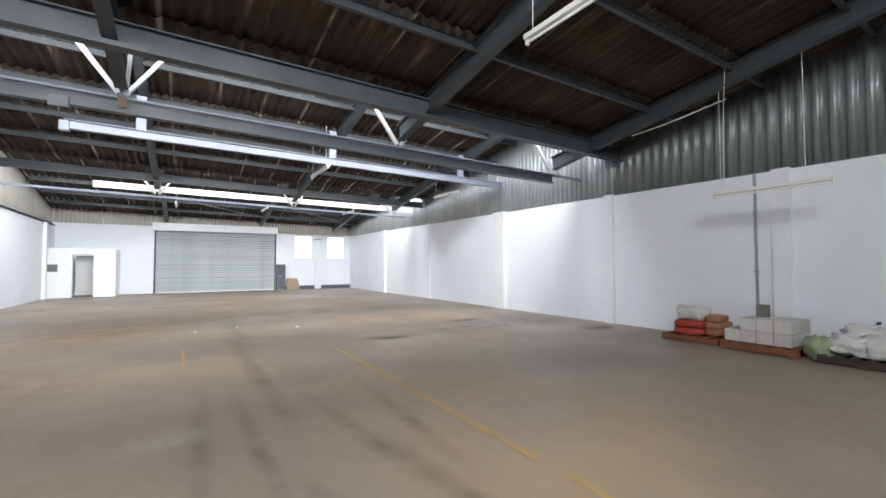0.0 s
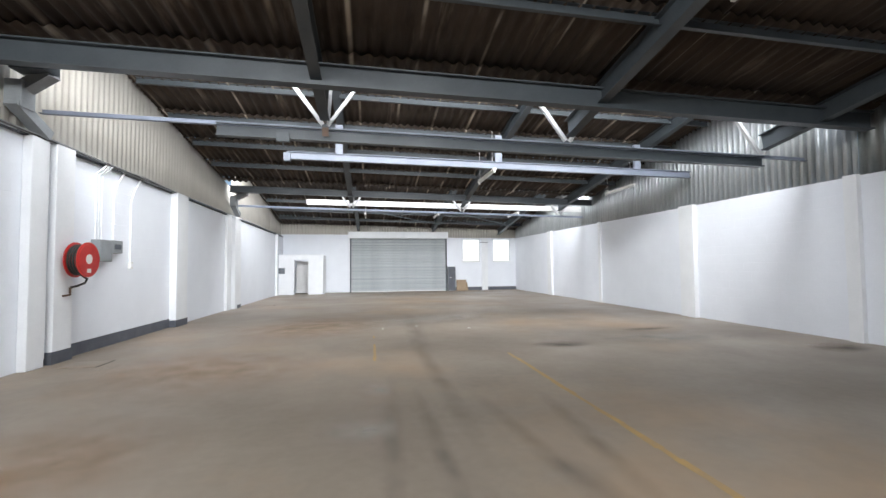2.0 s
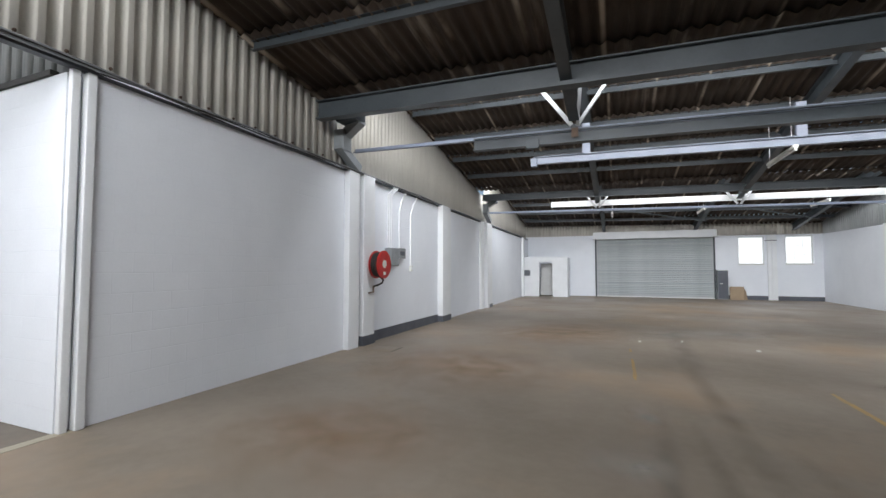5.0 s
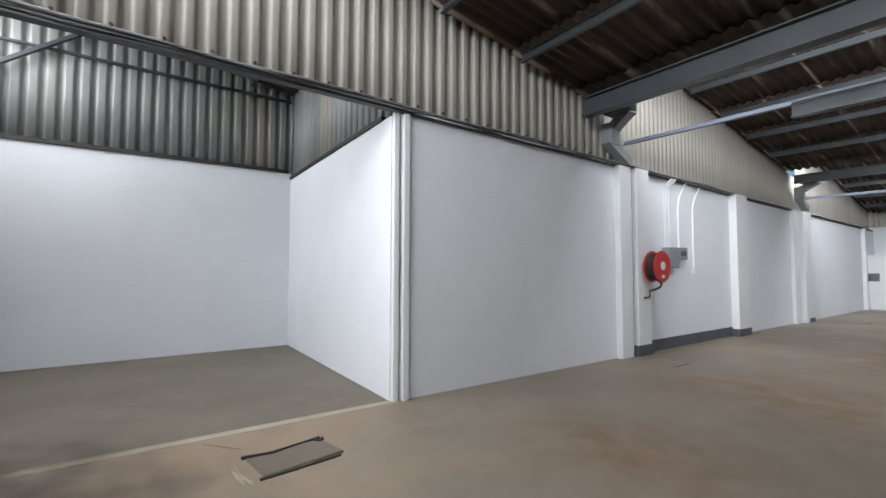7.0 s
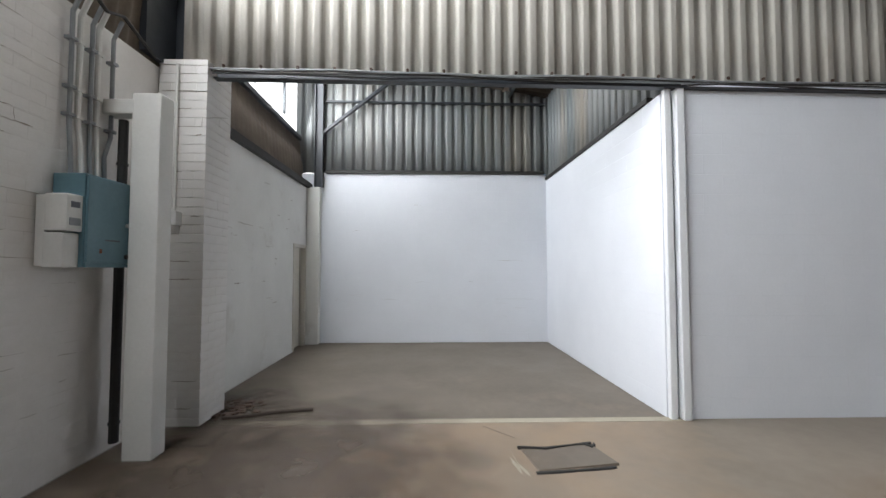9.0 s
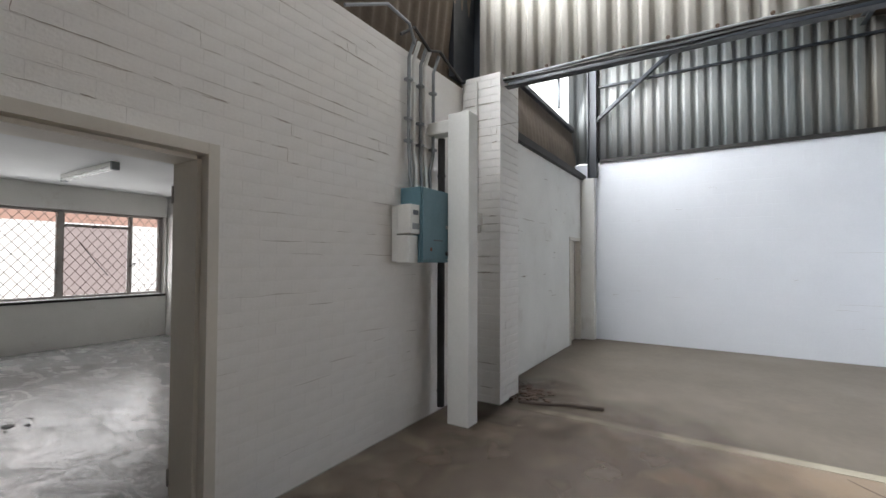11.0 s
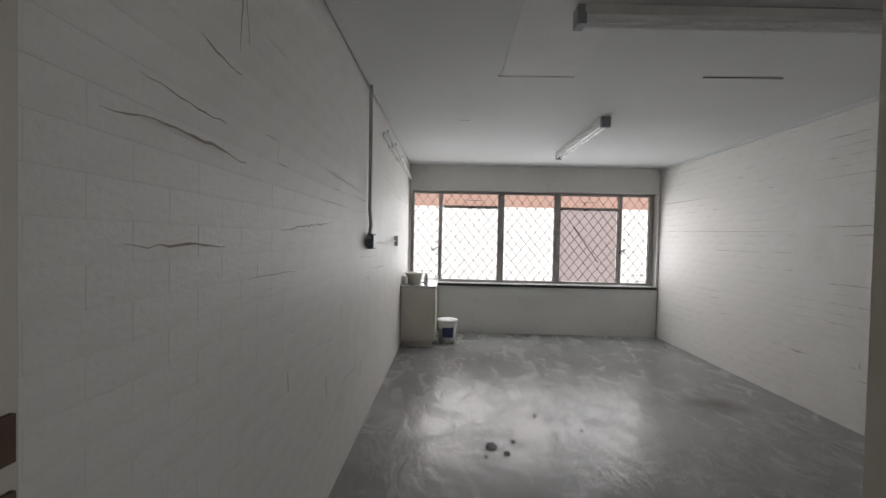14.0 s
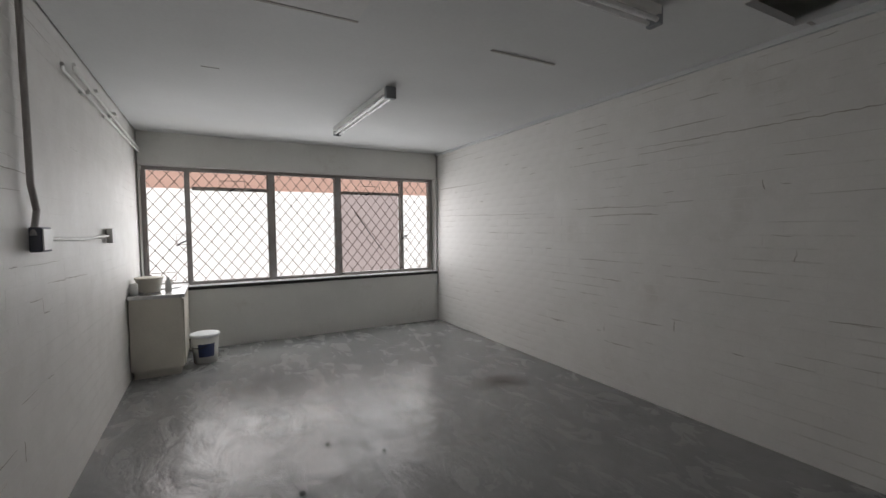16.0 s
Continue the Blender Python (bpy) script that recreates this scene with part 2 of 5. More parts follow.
RED_WOOD = material("red_brown_pallet_timber", (0.26, 0.09, 0.045), (0.17, 0.06, 0.03), 0.75, scale=4, bump=0.3, per_object=0.2)
BOARD = material("brown_board", (0.36, 0.27, 0.18), (0.29, 0.215, 0.14), 0.7, scale=4, stretch=(1, 1, 5))
CEMENT_BLOCK = material("cement_block", (0.58, 0.56, 0.54), (0.46, 0.45, 0.43), 0.9, scale=9, fine=90, bump=0.5, per_object=0.12)
GREY_BLOCK = material("weathered_cement_block", (0.2, 0.185, 0.165), (0.14, 0.13, 0.115), 0.9, scale=9, fine=90, bump=0.5)
RED_BAG = material("red_paper_bag", (0.38, 0.05, 0.03), (0.27, 0.035, 0.022), 0.5, scale=5, bump=0.3)
KRAFT = material("brown_paper_bag", (0.33, 0.16, 0.09), (0.26, 0.115, 0.065), 0.7, scale=5, bump=0.3)
WHITE_BAG = material("white_plastic_sack", (0.66, 0.66, 0.64), (0.5, 0.5, 0.49), 0.5, scale=5, fine=18, bump=0.5, dist=0.03)
GREEN_BAG = material("pale_green_netting", (0.34, 0.42, 0.27), (0.24, 0.3, 0.19), 0.7, scale=12, bump=0.6)
YELLOW = material("worn_yellow_line", (0.46, 0.29, 0.09), (0.36, 0.26, 0.15), 0.6, scale=3, fine=30)
DUST = material("pale_joint_screed", (0.46, 0.42, 0.33), (0.36, 0.32, 0.25), 0.75, scale=3)
TYRE = material("tyre_mark", (0.17, 0.155, 0.14), (0.235, 0.205, 0.17), 0.5, scale=1.5, fine=20, bump=0.02)
OIL = material("dark_stain", (0.15, 0.11, 0.075), (0.2, 0.15, 0.105), 0.55, scale=5)
RUST = material("rusty_steel", (0.11, 0.068, 0.045), (0.075, 0.05, 0.036), 0.8, scale=8)
METAL_FRAME = material("grey_window_frame_paint", (0.42, 0.40, 0.38), (0.33, 0.31, 0.29), 0.5, scale=4)
MESH = material("mesh_wire", (0.36, 0.27, 0.22), (0.26, 0.19, 0.16), 0.5, scale=8)
CHROME = material("stainless_steel", (0.6, 0.6, 0.6), (0.5, 0.5, 0.5), 0.25, metal=1.0, scale=8, bump=0.03)
BLUE_LABEL = material("dark_blue_label", (0.03, 0.05, 0.13), (0.04, 0.06, 0.16), 0.4, scale=6)
SOIL = material("damp_dirt", (0.09, 0.06, 0.045), (0.06, 0.04, 0.03), 0.9, scale=12, bump=0.6)
TUBE = material("lamp_tube_unlit", (0.8, 0.8, 0.8), (0.75, 0.75, 0.75), 0.2, scale=5, bump=0)
PEACH = glowing("peach_wall_glow", (1.0, 0.62, 0.50), 0.85)
SKY_WHITE = glowing("white_wall_glow", (1.0, 0.98, 0.97), 1.7)
PINK = glowing("pink_screen_glow", (1.0, 0.83, 0.81), 0.78)
OUT_GROUND = material("yard_paving", (0.4, 0.38, 0.35), (0.3, 0.29, 0.27), 0.8)
GLASS = bpy.data.materials.new("window_glass")
GLASS.use_nodes = True
_g = GLASS.node_tree.nodes["Principled BSDF"]
_g.inputs["Transmission Weight"].default_value, _g.inputs["Roughness"].default_value, _g.inputs["IOR"].default_value = 1.0, 0.02, 1.05
OPEN_SKY = glowing("overcast_sky", (0.96, 0.98, 1.0), 3.0)
PANE_GLOW = glowing("window_pane_glow", (0.93, 0.97, 1.0), 1.6)


# ---- building helpers ----
def box(bm, x0, x1, y0, y1, z0, z1, bevel=0.0):
    made = bmesh.ops.create_cube(bm, size=1.0)["verts"]
    for v in made:
        v.co = Vector(((x0 + x1) / 2 + v.co.x * (x1 - x0), (y0 + y1) / 2 + v.co.y * (y1 - y0), (z0 + z1) / 2 + v.co.z * (z1 - z0)))
    if bevel:
        edges = list({e for v in made for e in v.link_edges})
        bmesh.ops.bevel(bm, geom=edges, offset=bevel, segments=2, affect="EDGES", profile=0.6)
    return bm


def boxes(*items, bevel=0.0):
    bm = bmesh.new()
    for it in items:
        box(bm, *it, bevel=bevel)
    return bm


def rod(bm, p0, p1, r, n=10, r2=None):
    p0, p1 = Vector(p0), Vector(p1)
    d = p1 - p0
    m = Matrix.Translation((p0 + p1) / 2) @ d.to_track_quat("Z", "Y").to_matrix().to_4x4()
    bmesh.ops.create_cone(bm, cap_ends=True, segments=n, radius1=r, radius2=r if r2 is None else r2, depth=d.length, matrix=m)
    return bm


def rods(points, r, n=10):
    """One bent round bar through the points."""
    bm = bmesh.new()
    p = [Vector(q) for q in points]
    rings = []
    for i, q in enumerate(p):
        d = (p[min(i + 1, len(p) - 1)] - p[max(i - 1, 0)])
        d = d.normalized() if d.length > 1e-6 else (p[i] - p[i - 1]).normalized()
        side = d.orthogonal().normalized() if not rings else (last - d * last.dot(d)).normalized()
        last, up = side, d.cross(side)
        rings.append([bm.verts.new(q + (side * math.cos(2 * math.pi * k / n) + up * math.sin(2 * math.pi * k / n)) * r) for k in range(n)])
    for a, b in zip(rings, rings[1:]):
        for k in range(n):
            bm.faces.new((a[k], a[(k + 1) % n], b[(k + 1) % n], b[k]))
    if (p[0] - p[-1]).length > 1e-6:
        bm.faces.new(rings[0][::-1])
        bm.faces.new(rings[-1])
    return bm


def sweep(bm, profile, p0, p1, up=(0, 0, 1)):
    """A bar of the given section (side, up) from p0 to p1."""
    p0, p1 = Vector(p0), Vector(p1)
    d = (p1 - p0).normalized()
    side = d.cross(Vector(up)).normalized()
    u = side.cross(d)
    rings = [[bm.verts.new(p + side * a + u * b) for a, b in profile] for p in (p0, p1)]
    k = len(profile)
    for i in range(k):
        bm.faces.new((rings[0][i], rings[0][(i + 1) % k], rings[1][(i + 1) % k], rings[1][i]))
    bm.faces.new(rings[0][::-1])
    bm.faces.new(rings[1])
    return bm


def i_section(w, h, t=0.014):
    a, b = w / 2, h / 2
    s = t * 0.5
    return [(-a, -b), (a, -b), (a, -b + t), (s, -b + t), (s, b - t), (a, b - t), (a, b), (-a, b), (-a, b - t), (-s, b - t), (-s, -b + t), (-a, -b + t)]


def angle_section(w, t=0.008):
    return [(-w / 2, 0), (w / 2, 0), (w / 2, t), (-w / 2 + t, t), (-w / 2 + t, w), (-w / 2, w)]


def flat_section(w, h):
    return [(-w / 2, -h / 2), (w / 2, -h / 2), (w / 2, h / 2), (-w / 2, h / 2)]


def c_section(w, h, t=0.006):
    a, b = w / 2, h / 2
    return [(-a, -b), (a, -b), (a, -b + t), (-a + t, -b + t), (-a + t, b - t), (a, b - t), (a, b), (-a, b)]


def mesh_of(name, bm, mat, smooth=False):
    bmesh.ops.recalc_face_normals(bm, faces=bm.faces)
    me = bpy.data.meshes.new(name)
    bm.to_mesh(me)
    bm.free()
    me.materials.append(mat)
    if smooth:
        me.shade_smooth()
    return me


def part(name, bm, mat, parent=None, label="", smooth=False):
    ob = new(name, mesh_of(name, bm, mat, smooth))
    if parent is not None:
        ob.parent = parent
    if label:
        ob["label"] = label
    return ob


def thing(name, label, category, at=(0, 0, 0), group="", kind="", turn=0.0):
    ob = new(name)
    ob.matrix_basis = pose(*at, 0, 0, turn)
    return tagged(ob, label, category, group, kind)


def structure(name, bm, mat, label, category, smooth=False):
    return tagged(part(name, bm, mat, None, "", smooth), label, category, "", "structure")


def prism(bm, p0, p1, nx, ny, z0, za, zb):
    """An upright slab over p0-p1, thick by (nx, ny), its top running from za to zb."""
    pts = [(p0[0], p0[1]), (p1[0], p1[1]), (p1[0] + nx, p1[1] + ny), (p0[0] + nx, p0[1] + ny)]
    low = [bm.verts.new((x, y, z0)) for x, y in pts]
    top = [bm.verts.new((x, y, z)) for (x, y), z in zip(pts, (za, zb, zb, za))]
    bm.faces.new(low)
    bm.faces.new(top)
    for i in range(4):
        j = (i + 1) % 4
        bm.faces.new((low[i], low[j], top[j], top[i]))
    return bm


def corrugated(bm, start, along, length, normal, low, high, pitch=0.15, amp=0.025, steps=8, square=False, thick=0.006, bias=0.0):
    """A standing or leaning corrugated sheet: low(s) and high(s) give the two ends of each rib at s along the sheet."""
    start, along, normal = Vector(start), Vector(along), Vector(normal)
    n = max(2, int(length / pitch * steps))
    rows = []
    for i in range(n + 1):
        s = length * i / n
        w = math.sin(2 * math.pi * s / pitch)
        if square:
            w = max(-1.0, min(1.0, (2.2 + bias) * w + 1.25 * bias))
        off = start + along * s + normal * (amp * w)
        rows.append([bm.verts.new(off + Vector(low(s))), bm.verts.new(off + Vector(high(s))),
                     bm.verts.new(off + Vector(high(s)) + normal * thick), bm.verts.new(off + Vector(low(s)) + normal * thick)])
    for a, b in zip(rows, rows[1:]):
        for i in range(4):
            j = (i + 1) % 4
            bm.faces.new((a[i], a[j], b[j], b[i]))
    return bm


def lathe(bm, profile, n=24):
    rings = [[bm.verts.new((r * math.cos(2 * math.pi * i / n), r * math.sin(2 * math.pi * i / n), z)) for i in range(n)] for r, z in profile]
    for a, b in zip(rings, rings[1:]):
        for i in range(n):
            j = (i + 1) % n
            bm.faces.new((a[i], a[j], b[j], b[i]))
    bm.faces.new(rings[0][::-1])
    bm.faces.new(rings[-1])
    return bm


def moved(bm, m):
    bmesh.ops.transform(bm, matrix=m, verts=bm.verts)
    return bm


def blob(sx, sy, sz, seed, rough=0.12, power=0.55):
    """A filled sack: a rounded block with creases, resting on its underside."""
    bm = bmesh.new()
    bmesh.ops.create_uvsphere(bm, u_segments=28, v_segments=16, radius=1.0)
    for v in bm.verts:
        c = v.co.copy()
        q = Vector([math.copysign(abs(a) ** power, a) for a in c])
        k = 1 + rough * noise.fractal(c * 1.9 + Vector((seed * 3.1, seed, 0)), 0.8, 2.0, 4)
        v.co = Vector((q.x * sx / 2 * k, q.y * sy / 2 * k, max(-0.5 * sz, q.z * sz / 2 * k)))
    low = min(v.co.z for v in bm.verts)
    for v in bm.verts:
        v.co.z -= low
    return bm


# ---- large structure ----
XR, YE, YB = 13.01, 21.3, -5.1        # inner faces of the side wall, the end wall and the office wall


def left_top(y):
    return 3.34 - 0.0125 * y


def right_top(y):
    return 2.86 + 0.006 * y


SLOPE = 0.17
LEAN = -0.022  # roofs and long cross members fall slightly towards the tall side wall
BAYS = [(-4.75, 3.45, 4.10), (4.25, 12.35, 4.12), (13.15, YE + 0.3, 3.60)]  # high edge, low edge, height of the low edge


def roof_z(bay, y):
    return BAYS[bay][2] - SLOPE * (y - BAYS[bay][1])


structure("floor", boxes((0.0, XR + 0.4, YB - 0.1, YE + 0.4, -0.2, 0.0)), CONCRETE, "brown-grey worn concrete warehouse floor", "floor")
structure("floor_annexe", boxes((-4.7, -0.002, -5.3, -0.1, -0.2, -0.004)), ANNEXE_FLOOR, "grey concrete floor of the side bay", "floor")
structure("floor_office", boxes((-0.3, 4.3, -12.4, YB - 0.102, -0.2, -0.002)), OFFICE_FLOOR, "dark grey burnished screed floor, scuffed and shiny", "floor")

# side wall beside the loading hall
bm = prism(bmesh.new(), (XR, -5.3), (XR, YE + 0.3), 0.25, 0, 0, right_top(-5.3), right_top(YE))
structure("wall_east", bm, WHITE_Y, "tall white painted block side wall", "wall")
for y0, y1, d in ((16.08, 16.5, 0.10), (11.82, 11.98, 0.05), (7.16, 7.66, 0.12), (3.38, 3.6, 0.09), (0.1, 0.36, 0.06)):
    structure("pilaster", prism(bmesh.new(), (XR - d, y0), (XR - d, y1), d - 0.002, 0, 0, right_top(y0) + 0.02, right_top(y1) + 0.02), WHITE, "white painted pilaster on the side wall", "pilaster")

# wall beside the hose reel, with its solid corner and piers
bm = prism(bmesh.new(), (0, 0), (0, YE + 0.3), -0.22, 0, 0, left_top(0), left_top(YE))
structure("wall_west", bm, WHITE_Y, "white painted block wall of the hall", "wall")
for y0, y1, d in ((-0.085, -0.004, 0.035), (-0.19, -0.12, 0.0), (3.98, 4.3, 0.1), (4.42, 4.82, 0.12), (8.32, 8.92, 0.14), (12.1, 12.5, 0.07), (12.65, 13.3, 0.14), (19.4, 19.6, 0.1)):
    structure("pilaster", boxes((-0.042 if y0 < 0 else 0.002, d + 0.02, y0, y1, 0, left_top(y0) - 0.06), bevel=0.012), WHITE, "white painted pier on the hall wall", "pilaster")
structure("skirting_west", boxes((0.002, 0.018, 4.83, 8.31, 0, 0.2), (0.002, 0.165, 8.3, 8.94, 0, 0.16), (0.002, 0.145, 4.40, 4.84, 0, 0.18), (0.002, 0.165, 12.9, 13.32, 0, 0.12)), DARK_GREY, "dark grey painted skirting band", "skirting")

# the side bay: return wall, far wall and the office-side wall
structure("wall_annexe_north", boxes((-4.318, -0.045, -0.2, -0.002, 0, 3.22)), WHITE_X, "white painted block return wall of the side bay", "wall")
structure("wall_annexe_west", boxes((-4.6, -4.32, -5.3, -0.198, 0, 3.34)), WHITE_Y, "white painted block end wall of the side bay", "wall")
structure("wall_annexe_south", boxes((-3.42, -0.02, -5.2, -4.93, 0, 3.06), (-4.32, -4.1, -5.2, -4.93, 0, 3.06), (-4.1, -3.42, -5.2, -4.93, 1.87, 3.06)), OLD_WHITE, "aged white brick wall of the side bay", "wall")

# end wall with shutter opening and two windows
bm = bmesh.new()
for x0, x1, z0, za, zb in ((-0.3, 3.53, 0, 3.17, 3.17), (3.53, 8.87, 3.25, 3.3, 3.3), (8.87, 9.84, 0, 3.02, 3.0), (9.84, 10.86, 0, 1.63, 1.63), (9.84, 10.86, 2.94, 3.0, 3.0), (10.86, 11.65, 0, 3.0, 3.0), (11.65, 12.67, 0, 1.63, 1.63), (11.65, 12.67, 2.94, 3.0, 3.0), (12.67, XR + 0.25, 0, 3.0, 3.0)):
    prism(bm, (x0, YE), (x1, YE), 0, 0.25, z0, za, zb)
structure("wall_north", bm, WHITE_X, "white painted end wall with shutter opening", "wall")
structure("skirting_north", boxes((9.25, XR - 0.01, YE - 0.016, YE - 0.002, 0, 0.19)), DARK_GREY, "dark grey skirting along the end wall", "skirting")
structure("pilaster_north", boxes((10.95, 11.3, YE - 0.1, YE - 0.002, 0, 3.0), bevel=0.01), WHITE, "white pier between the end windows", "pilaster")
bm = corrugated(bmesh.new(), (-0.2, YE + 0.06, 0), (1, 0, 0), XR + 0.3, (0, 1, 0), lambda s: (0, 0, 2.98), lambda s: (0, 0, 3.9), 0.15, 0.02)
structure("cladding_north", bm, PALE_SHEET, "pale corrugated strip above the end wall", "cladding", True)

# wall behind: office front, and plain closing wall further along
structure("wall_south_far", boxes((4.3, XR + 0.2, YB - 0.2, YB, 0, 3.4)), OLD_WHITE, "plain white painted brick wall", "wall")
bm = boxes((-0.6, 2.83, YB - 0.33, YB - 0.012, 0, 3.38), (3.76, 4.3, YB - 0.33, YB - 0.012, 0, 3.38), (2.83, 3.76, YB - 0.33, YB - 0.012, 2.09, 3.38))
wall_south = structure("wall_south", bm, MORTAR, "white painted brick wall with cracked joints round the office doorway", "wall")

# cladding above the walls
bm = corrugated(bmesh.new(), (-0.06, -4.95, 0), (0, 1, 0), 9.1, (1, 0, 0), lambda s: (0, 0, left_top(s - 4.95) - 0.03), lambda s: (0, 0, max(4.0, roof_z(0, s - 4.95) + 0.25)), 0.18, 0.032, 12, True, bias=0.4)
west_clad = structure("cladding_west_front", bm, PALE_SHEET, "pale deep-ribbed cement sheet above the side bay opening", "cladding", True)
bolt_mesh = mesh_of("bolt", rod(rod(bmesh.new(), (0, 0, 0), (0.012, 0, 0), 0.016, 8), (0.012, 0, 0), (0.024, 0, 0), 0.008, 6), RUST)
for k in range(24):
    y = -4.95 + 0.045 + 0.36 * k
    bolt = new("bolt", bolt_mesh)
    bolt.parent, bolt.location = west_clad, (-0.02, y, left_top(y) + 0.05)
bm = corrugated(bmesh.new(), (-0.12, 4.2, 0), (0, 1, 0), YE - 4.2, (1, 0, 0), lambda s: (0, 0, left_top(s + 4.2) - 0.03), lambda s: (0, 0, roof_z(1 if s < 8.9 else 2, s + 4.2) + 0.15), 0.15, 0.011, 6)
structure("cladding_west_rear", bm, PALE_SHEET, "pale corrugated gable sheet above the hall wall", "cladding", True)
# Split where the light changes; the rear ribs are finer too.
bm = corrugated(bmesh.new(), (XR + 0.06, -5.2, 0), (0, 1, 0), 8.62, (-1, 0, 0), lambda s: (0, 0, right_top(s - 5.2) - 0.03), lambda s: (0, 0, 0.25 + roof_z(0, s - 5.2)), 0.205, 0.03, 10, True)
structure("cladding_east_front", bm, GALV_DIM, "galvanised ribbed cladding above the side wall, darkened as less lit", "cladding", True)
bm = corrugated(bmesh.new(), (XR + 0.06, 3.425, 0), (0, 1, 0), YE - 3.325, (-1, 0, 0), lambda s: (0, 0, right_top(s + 3.425) - 0.03),
                lambda s: (0, 0, 0.25 + (roof_z(0, s + 3.425) if s < 0.675 else roof_z(1, s + 3.425) if s < 9.575 else roof_z(2, s + 3.425))), 0.155, 0.05, 12, True, bias=0.35)
structure("cladding_east_rear", bm, GALV_SKYLIT, "fine-ribbed galvanised cladding above the side wall, lightened as skylit", "cladding", True)
bm = corrugated(bmesh.new(), (-4.36, -5.2, 0), (0, 1, 0), 5.1, (1, 0, 0), lambda s: (0, 0, 3.36), lambda s: (0, 0, roof_z(0, s - 5.2) + 0.2), 0.2, 0.028, 12, True, bias=1.3)
structure("cladding_annexe_west", bm, GALV_OLD, "galvanised ribbed cladding on the side bay's end", "cladding", True)
bm = corrugated(bmesh.new(), (-4.5, -0.12, 0), (1, 0, 0), 4.35, (0, -1, 0), lambda s: (0, 0, 3.2), lambda s: (0, 0, 5.0), 0.2, 0.028, 12, True, bias=1.3)
structure("cladding_annexe_north", bm, GALV_OLD, "galvanised ribbed cladding over the return wall", "cladding", True)
bm = corrugated(bmesh.new(), (-4.4, -5.05, 0), (1, 0, 0), 4.3, (0, 1, 0), lambda s: (0, 0.0, 3.06), lambda s: (0, -0.1, 4.02), 0.15, 0.012, 6)
structure("cladding_annexe_south", bm, DARK_SHEET, "brown sheet under the side bay's skylight", "cladding", True)
bm = corrugated(bmesh.new(), (-0.02, -5.2, 0), (1, 0, 0), XR + 0.1, (0, 1, 0), lambda s: (0, 0.02, 3.3), lambda s: (0, 0.15, 4.5), 0.15, 0.02, 6)
structure("cladding_south", bm, DARK_SHEET, "dark brown corrugated sheet above the office wall", "cladding", True)
# Added dark sheet: hides the skylight gap where the corner stays dark.
structure("trim_corner_flashing", boxes((-0.14, 0.34, -5.12, -5.06, 3.42, 5.7), (-0.14, -0.1, -5.06, -4.9, 3.42, 5.7)), DARK_STEEL, "added black sheet blocking the bright gap over the pillar", "flashing")
structure("trim_clad_foot", prism(bmesh.new(), (-4.28, -4.6), (-4.28, -0.25), -0.06, 0, 3.34, 3.4, 3.4), BLACK, "black flashing along the cladding foot", "flashing")
structure("trim_clad_foot_north", boxes((-4.28, -0.25, -0.23, -0.16, 3.22, 3.27)), BLACK, "black flashing along the cladding foot", "flashing")
structure("trim_clad_foot_south", boxes((-4.3, -0.7, -4.98, -4.86, 3.02, 3.12)), BLACK, "dark sagging gutter edge", "flashing")

# roofs: overlapping rows of corrugated sheets, one mesh for each slope
for bay, (y0, y1, zl) in enumerate(BAYS):
    bm = bmesh.new()
    rows = 7 if y1 - y0 > 8.15 else 6
    x0 = -4.6 if bay == 0 else -0.3
    for k in range(rows):
        hi, lo = y1 - 0.42 - 1.36 * (rows - 1 - k), y1 - 0.42 - 1.36 * (rows - 2 - k)
        a, b = (y0 - 0.06 if k == 0 else hi), (y1 + 0.06 if k == rows - 1 else lo + 0.16)
        lift = -0.024
        corrugated(bm, (x0, 0, 0), (1, 0, 0), XR + 0.35 - x0, (0, 0, 1), lambda s: (0, a, roof_z(bay, a) + 0.14 + lift + LEAN * (s + x0)), lambda s: (0, b, roof_z(bay, b) + 0.14 - lift + LEAN * (s + x0)), 0.177, 0.027, 8, thick=0.013)
    structure("ceiling_roof_%d" % (bay + 1), bm, ASBESTOS, "dark brown stained corrugated cement roof sheets", "roof", True)

# closing sheets over the skylight tops
for k, (y, za, zb) in enumerate(((4.4, 5.55, 5.75), (13.3, 5.0, 5.25))):
    structure("trim_ridge_%d" % (k + 1), boxes((-0.2, XR + 0.2, y - 0.12, y + 0.02, za, zb)), STEEL, "grey ridge flashing at the skylight top", "flashing")

structure("backdrop_sky", boxes((-40, 25, -8.6, -8.5, 3.3, 26)), OPEN_SKY, "white overcast sky beyond the skylight", "backdrop")
# ---- roof steel ----
NODES = [(0.15, "end"), (3.97, "mid"), (8.06, "mid"), (11.95, "mid")]


def steel(name, label, category, section, runs, mat=STEEL, group="roof steel"):
    """One steel member of one or more straight runs."""
    bm = bmesh.new()
    for p0, p1 in runs:
        sweep(bm, section, p0, p1)
    return tagged(part(name, bm, mat), label, category, group)


